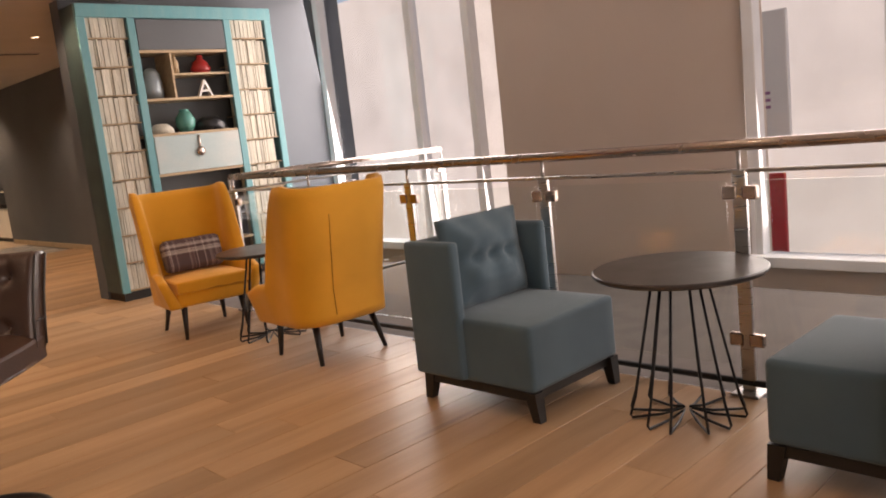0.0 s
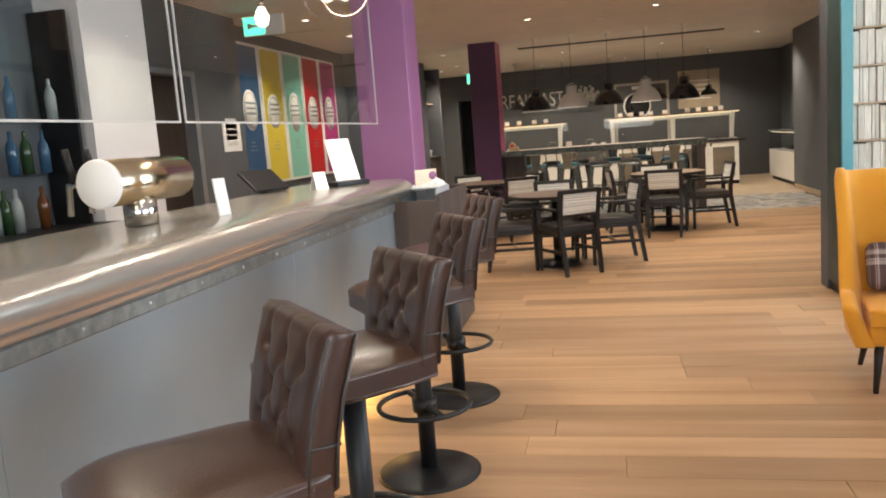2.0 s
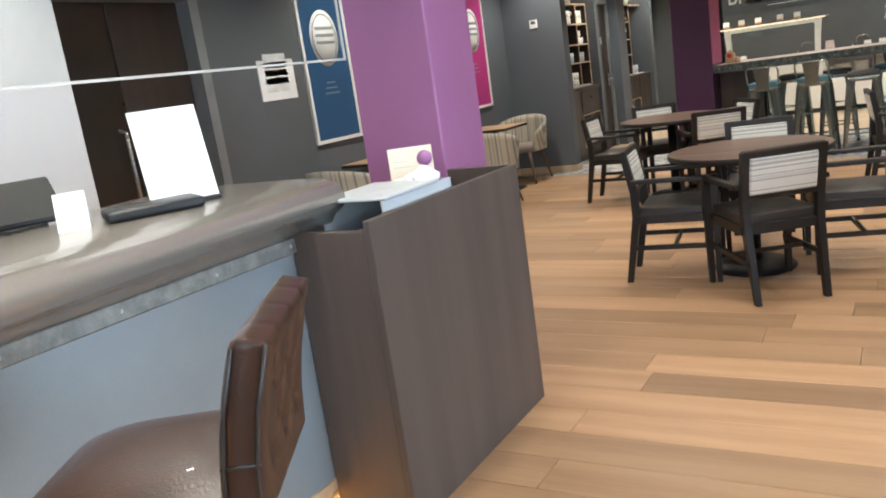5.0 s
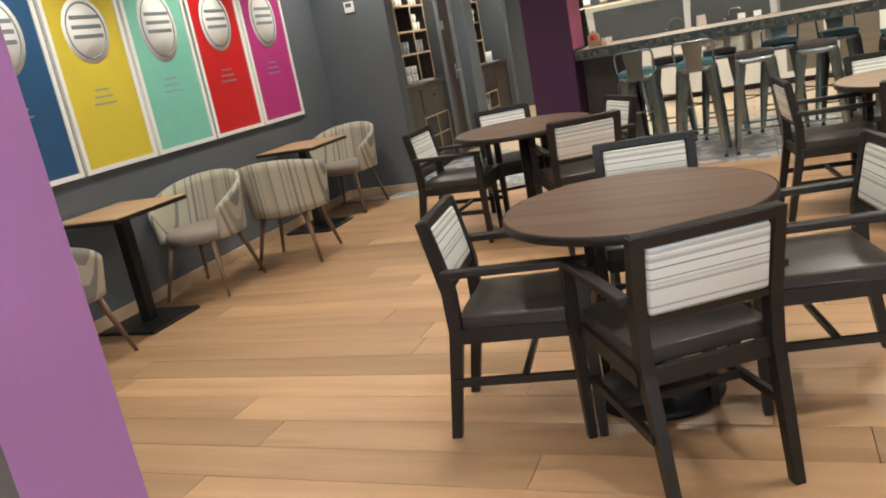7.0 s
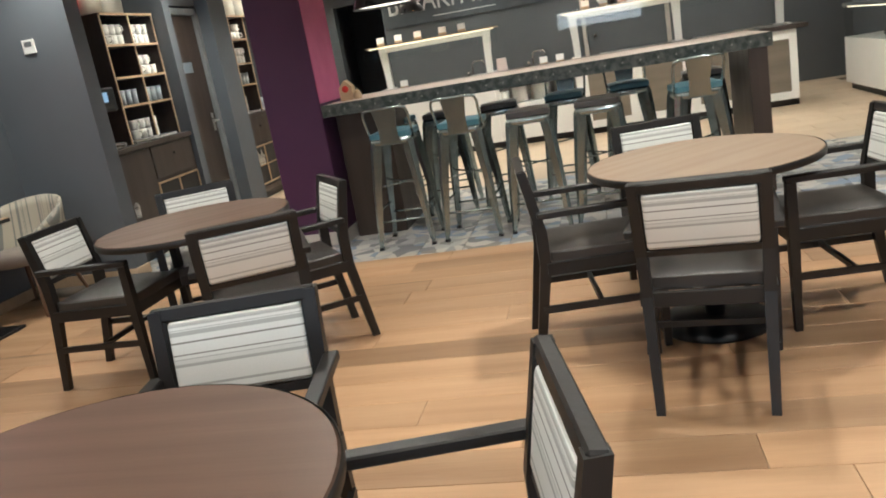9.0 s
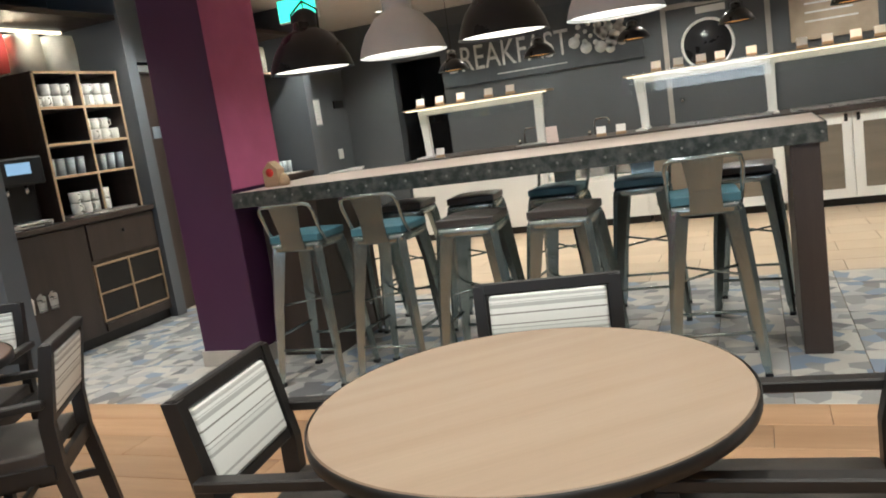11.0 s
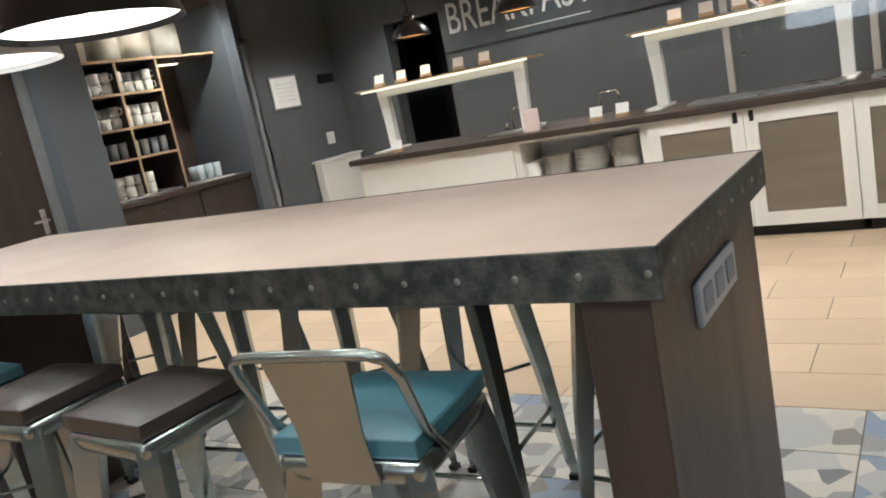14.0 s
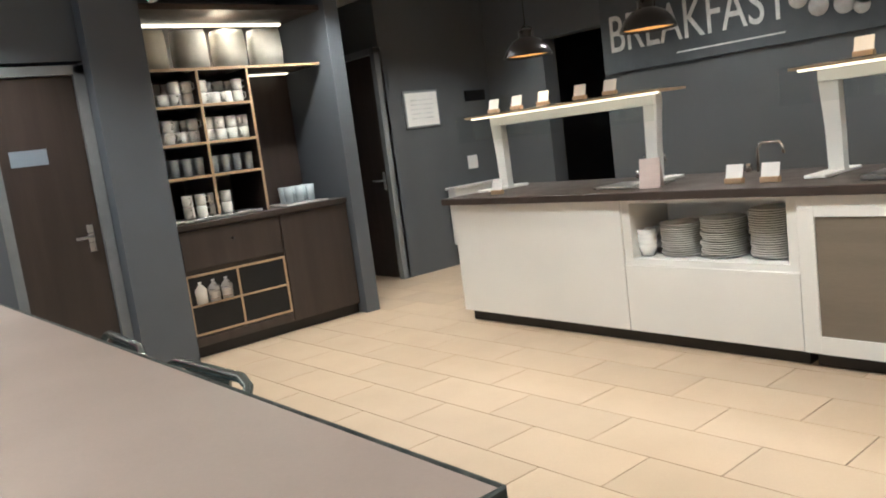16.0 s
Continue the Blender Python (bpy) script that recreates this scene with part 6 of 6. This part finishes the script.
# bottle shelves
bs_ = thing("back_bar", "dark back bar with glass shelves of bottles", "shelving unit")
part("cabinet", mbox(-2.08, -1.65, 1.0, 6.25, 0, 0.9, bevel=0.004), M_WENGE, bs_)
part("worktop", mbox(-2.1, -1.62, 1.0, 6.28, 0.9, 0.94, bevel=0.004), M_BLACK, bs_)
for z in (1.3, 1.65, 2.0):
    part("glass_shelf", mbox(-2.08, -1.82, 1.0, 6.25, z, z + 0.01), M_GLASS, bs_)
for y in (1.0, 2.75, 4.5, 6.2):
    part("upright", mbox(-2.08, -1.8, y, y + 0.03, 0.94, 2.4), M_BLACK, bs_)
bcol = [mat("bottle_" + n, c, 0.12, vary=0.02, bump=0) for n, c in (("green", (0.02, 0.05, 0.02)), ("amber", (0.1, 0.035, 0.01)), ("pale", (0.25, 0.28, 0.28)), ("blue", (0.03, 0.08, 0.14)))]
bme = []
for m in bcol:
    bm = lathe(B(), [(0, 0), (0.036, 0), (0.038, 0.16), (0.03, 0.2), (0.013, 0.23), (0.013, 0.28), (0, 0.285)], 12)
    me = bpy.data.meshes.new("bottle")
    bmesh.ops.recalc_face_normals(bm, faces=bm.faces[:])
    bm.to_mesh(me)
    bm.free()
    me.materials.append(m)
    bme.append(me)
for z in (0.941, 1.311, 1.661):
    y = 3.2
    while y < 6.15:
        if abs(y - 4.5) > 0.08 and rnd.random() < 0.5:
            k = rnd.randrange(4)
            ob = new("bottle", bme[k])
            ob.location = (-1.95 + rnd.uniform(-0.04, 0.04), y, z)
            tagged(ob, ("green", "amber", "clear", "blue")[k] + " glass spirit bottle on back bar", "bottle", "bottles on the back bar")
        y += rnd.uniform(0.09, 0.14)

set_out(mark, -0.24, -0.14)

# beer font on the counter
mark = set(bpy.data.objects)
bf = thing("beer_font", "polished brass and steel beer font with white disc", "beer tap", m=pose(-0.28, 4.22, 1.104))
part("pillar", tube(B(), [(0, 0.06, 0), (0, 0.06, 0.1)], 0.062, 24), M_CHROME, bf)
part("barrel", tube(B(), [(0.0, -0.17, 0.17), (0.0, 0.33, 0.17)], 0.085, 28), mat("brass_steel", (0.72, 0.6, 0.42), 0.16, 1.0, vary=0.03), bf)
part("disc", lathe(B(), [(0, 0.012), (0.08, 0.01), (0.088, 0), (0.088, -0.01), (0, -0.01)], 28), M_WHITE, bf).matrix_basis = pose(0.0, -0.172, 0.17, 90, 0, 0)
for k in range(2):
    part("tap", tube(B(), [(-0.08, -0.1 + 0.12 * k, 0.17), (-0.17, -0.1 + 0.12 * k, 0.17), (-0.18, -0.1 + 0.12 * k, 0.06)], 0.013, 8), M_CHROME, bf)
    part("lever", tube(B(), [(-0.15, -0.1 + 0.12 * k, 0.18), (-0.17, -0.1 + 0.12 * k, 0.3)], 0.014, 8), M_BLACK, bf)
# hanging acrylic screens over the counter
M_EDGE = mat("acrylic_edge", (0.55, 0.53, 0.5), 0.3, vary=0.02)
for y0, y1 in ((1.92, 4.5), (4.55, 7.3)):
    a = thing("hanging_screen", "clear acrylic screen hung over the bar", "screen", "acrylic screens over the bar")
    part("sheet", mbox(-0.203, -0.197, y0, y1, 1.49, 2.4), M_GLASS, a).visible_shadow = False
    part("edge", box(box(mbox(-0.204, -0.196, y0, y1, 1.482, 1.49), -0.204, -0.196, y0 - 0.006, y0, 1.482, 2.4), -0.204, -0.196, y1, y1 + 0.006, 1.482, 2.4), M_EDGE, a)
    for y in (y0 + 0.2, y1 - 0.2):
        part("hanger", tube(B(), [(-0.2, y, 2.4), (-0.2, y, H)], 0.003, 5), M_STEEL, a)
# things on the counter
mh = thing("menu_holder", "white menu sheet leaning in a stand on bar", "menu", m=pose(-0.12, 6.3, 1.103))
part("sheet", mbox(-0.1, 0.1, -0.003, 0.003, 0, 0.3), M_PAPER, mh).matrix_basis = pose(0, 0, 0.0, -18, 0, 62)
part("stand", mbox(-0.1, 0.1, -0.03, 0.05, 0, 0.012, bevel=0.003), M_BLACK, mh).matrix_basis = pose(0, 0, 0, 0, 0, 62)
tcard = thing("tent_card", "small white tent card on the bar", "card", m=pose(-0.2, 5.98, 1.103))
bm = B()
loft(bm, [[(x, y, z) for y, z in ((-0.04, 0), (0, 0.1), (0.04, 0), (0.037, 0), (0, 0.094), (-0.037, 0))] for x in (-0.04, 0.04)], smooth=False)
part("card", bm, M_PAPER, tcard).matrix_basis = pose(0, 0, 0, 0, 0, 50)
tm = thing("card_terminal", "black till screen behind the bar", "till", m=pose(-0.5, 6.0, 1.06))
part("screen", mbox(-0.14, 0.14, -0.012, 0.012, 0.0, 0.19, bevel=0.008), M_BLACK, tm).matrix_basis = pose(0, 0, 0.05, -50, 0, 70)
part("stand", mbox(-0.06, 0.06, -0.06, 0.06, 0, 0.05, bevel=0.004), M_BLACK, tm)
pr_ = single("receipt_pad", soft_box(B(), -0.13, 0.13, -0.08, 0.08, 0, 0.03, 0.008, 2), M_BLACK, "black folder lying on the bar", "folder", m=pose(-0.1, 6.16, 1.104, 0, 0, 60))
mg = single("acrylic_holder", mbox(-0.03, 0.03, -0.004, 0.004, 0, 0.15), M_PAPER, "small white card holder beside the beer font", "card", m=pose(-0.06, 4.52, 1.104, -8, 0, 70))
# filament lamps over the bar
for x, y in ((-0.14, 6.6), (-0.9, 3.2)):
    fl = thing("filament_lamp", "round copper hoop lamp with warm bulb", "pendant lamp", "hoop lamps over the bar", pose(x, y, 2.32))
    part("hoop", tube(B(), [(0.16 * math.cos(a * 0.2618), 0.0, 0.16 * math.sin(a * 0.2618)) for a in range(24)], 0.008, 6, closed=True), M_COPPERRAIL, fl)
    part("bulb", lathe(B(), [(0, -0.06), (0.03, -0.045), (0.04, 0), (0.02, 0.05), (0, 0.06)], 14), M_BULB, fl)
    part("cable", tube(B(), [(0, 0, 0.06), (0, 0, H - 2.32)], 0.003, 5), M_BLACK, fl)
    spot(x, y, 2.32, 12, 160)

fb = thing("filament_lamp", "bare warm filament bulb on a cable", "pendant lamp", m=pose(-0.72, 6.6, 2.22))
part("bulb", lathe(B(), [(0, -0.07), (0.035, -0.05), (0.048, 0), (0.022, 0.06), (0, 0.07)], 16), M_BULB, fb)
part("socket", tube(B(), [(0, 0, 0.06), (0, 0, 0.12)], 0.02, 10), M_COPPERRAIL, fb)
part("cable", tube(B(), [(0, 0, 0.1), (0, 0, H - 2.22)], 0.003, 5), M_BLACK, fb)
set_out(mark, 0.07, -0.43)
ex2 = thing("exit_sign", "green illuminated exit sign with an arrow", "exit sign", m=pose(-1.85, 8.95, 2.52, 0, 0, 0))
part("housing", mbox(-0.22, 0.22, -0.02, 0.02, 0, 0.2, bevel=0.004), M_WHITE, ex2)
part("face", mbox(-0.21, 0.02, -0.024, -0.0205, 0.012, 0.188), M_GREENSIGN, ex2)
part("arrow", box(mbox(-0.15, -0.04, -0.0275, -0.0245, 0.085, 0.115), -0.17, -0.13, -0.0275, -0.0245, 0.07, 0.13), M_PAPER, ex2)
part("hanger", tube(B(), [(0, 0, 0.2), (0, 0, H - 2.52)], 0.006, 6), M_STEEL, ex2)
for x, y in ((2.0, 10.6), (0.8, 6.4), (3.6, 10.9)):
    vt = thing("ceiling_vent", "white linear ceiling vent", "vent", "ceiling vents", pose(x, y, H))
    part("frame", mbox(-0.45, 0.45, -0.06, 0.06, -0.012, -0.001, bevel=0.003), M_CEIL, vt)
    for k in range(3):
        part("slat", mbox(-0.43, 0.43, -0.04 + 0.033 * k, -0.026 + 0.033 * k, -0.016, -0.012), M_DARKWALL, vt)
for x, y in ((1.2, 8.6), (2.9, 9.0), (1.5, 12.2), (3.0, 6.0)):
    sd = thing("smoke_detector", "small round white ceiling detector", "detector", "ceiling detectors", pose(x, y, H))
    part("base", lathe(B(), [(0.05, 0), (0.05, -0.012), (0.04, -0.02), (0, -0.022)], 20), M_WHITE, sd)
    part("chamber", lathe(B(), [(0.025, -0.02), (0.022, -0.035), (0, -0.038)], 16), M_WHITE, sd)
tst = thing("thermostat", "small white thermostat on grey wall", "thermostat")
part("plate", mbox(-2.16, -2.06, 13.435, 13.45, 1.78, 1.88, bevel=0.003), M_WHITE, tst)
part("display", mbox(-2.14, -2.08, 13.431, 13.436, 1.83, 1.865), M_DARKWALL, tst)
# exit signs, ceiling slot, downlights
ex = thing("exit_sign", "green illuminated exit sign under the ceiling", "exit sign", m=pose(-0.78, 16.0, 2.3))
part("housing", mbox(-0.19, 0.19, -0.02, 0.02, 0, 0.2, bevel=0.004), M_WHITE, ex)
part("face", mbox(-0.18, 0.18, -0.024, -0.0205, 0.012, 0.188), M_GREENSIGN, ex)
part("hanger", tube(B(), [(0, 0, 0.2), (0, 0, H - 2.3)], 0.006, 6), M_STEEL, ex)
slot = struct("ceiling_slot", mbox(0.1, 3.5, 15.1, 15.3, H - 0.012, H + 0.0), M_BLACK, "dark linear air slot in the ceiling", "vent")
dl = thing("downlight", "small recessed ceiling downlight", "downlight", "ceiling downlights")
part("rim", lathe(B(), [(0.034, -0.002), (0.048, -0.006), (0.05, 0), (0.034, 0.0)], 20), M_WHITE, dl)
part("lens", lathe(B(), [(0, -0.001), (0.034, -0.002), (0.034, 0)], 20), M_BULB, dl)
# the last five are added, unseen downlights that brighten the back walls
places = [(1.5, 0.8), (1.0, 2.6), (2.4, 2.6), (1.0, 4.8), (2.4, 4.8), (1.2, 7.2), (2.8, 7.2), (0.3, 9.3), (2.0, 9.3), (3.6, 9.6), (-1.75, 9.9), (-1.75, 11.5), (-1.75, 13.0), (0.6, 11.7), (2.2, 11.6), (3.8, 12.2), (-1.2, 15.0), (0.8, 16.6), (2.6, 16.6), (4.2, 16.2), (-1.4, 17.4), (-1.0, 4.2), (-1.0, 1.8), (-1.2, 6.4), (-1.3, 8.3), (0.3, 5.4), (-1.9, 18.3), (-1.6, 19.4), (0.2, 19.3), (2.0, 19.3), (3.8, 19.3)]
dl.matrix_basis = pose(places[0][0], places[0][1], H)
for x, y in places[1:]:
    copy_thing(dl, pose(x, y, H))
for x, y in places:
    spot(x, y, H - 0.02, (130 if x < 0.5 else 38) if y < 6 else (70 if x < 0 else 75) if y < 8.5 else 95 if y < 9.5 and x < 3 else 110 if y > 19 else 45 if y > 18 else 105 if x < -1.5 else 160, 125)

# ---- floor pieces ----
floor_ob = bpy.data.objects["floor"]
pm = {}


def plank_mesh(w, d, z, mt):
    key = (round(w, 3), round(d, 3), mt.name)
    if key not in pm:
        bm = mbox(-w / 2, w / 2, -d / 2, d / 2, -0.015, z, bevel=0.0015)
        me = bpy.data.meshes.new("piece")
        bm.to_mesh(me)
        bm.free()
        me.materials.append(mt)
        pm[key] = me
    return pm[key]


def lay(name, x, y, w, d, mt, z=0.0):
    ob = new(name, plank_mesh(w, d, z, mt))
    ob.location = (x, y, 0)
    ob.parent = floor_ob
    return ob


PW, rnd2 = 0.205, random.Random(11)
row = 0
y = 13.14 - PW / 2
far = []
while y > -4.0:
    x1 = 4.8 if y > 7.68 else 3.44
    x0 = -2.52
    x = x0 - rnd2.uniform(0, 1.9)
    while x < x1:
        L = 2.1
        a, b = max(x, x0), min(x + L, x1)
        if b - a > 0.05:
            cx, L2 = (a + b) / 2, round((b - a) / 0.05) * 0.05
            if -0.5 < y < 13.2 and b > 0.0:
                lay("plank", cx, y, b - a - 0.002, PW - 0.0025, M_OAK)
            else:
                far.append((a, b, y))
        x += L
    y -= PW
bm = B()
for a, b, y in far:
    box(bm, a + 0.001, b - 0.001, y - PW / 2 + 0.001, y + PW / 2 - 0.001, -0.015, 0)
fo = part("plank_rest", bm, M_OAK, floor_ob)
tagged(fo, kind="stuff")
TS = 0.32
for i in range(7):
    yc = 13.14 + TS * (i + 0.5)
    for j in range(22):
        xc = -2.1 + 0.0 + TS * (j + 0.5) + 0.1
        if -1.9 < xc < 4.75:
            lay("floor_tile", xc, yc, TS - 0.004, TS - 0.004, M_PATCH)
yt = 13.14 + 7 * TS
for i in range(16):
    yc = yt + 0.31 * (i + 0.5)
    if yc > 20.2:
        break
    for j in range(-8, 13):
        xc = 0.42 + 0.62 * j + (0.31 if i % 2 else 0)
        if -3.9 < xc < 5.1:
            lay("floor_tile", xc, yc, 0.616, 0.306, M_BEIGE)
part("grout_bed", mbox(-4.1, 5.39, 13.14, 20.29, -0.02, -0.004), M_GROUT, floor_ob)
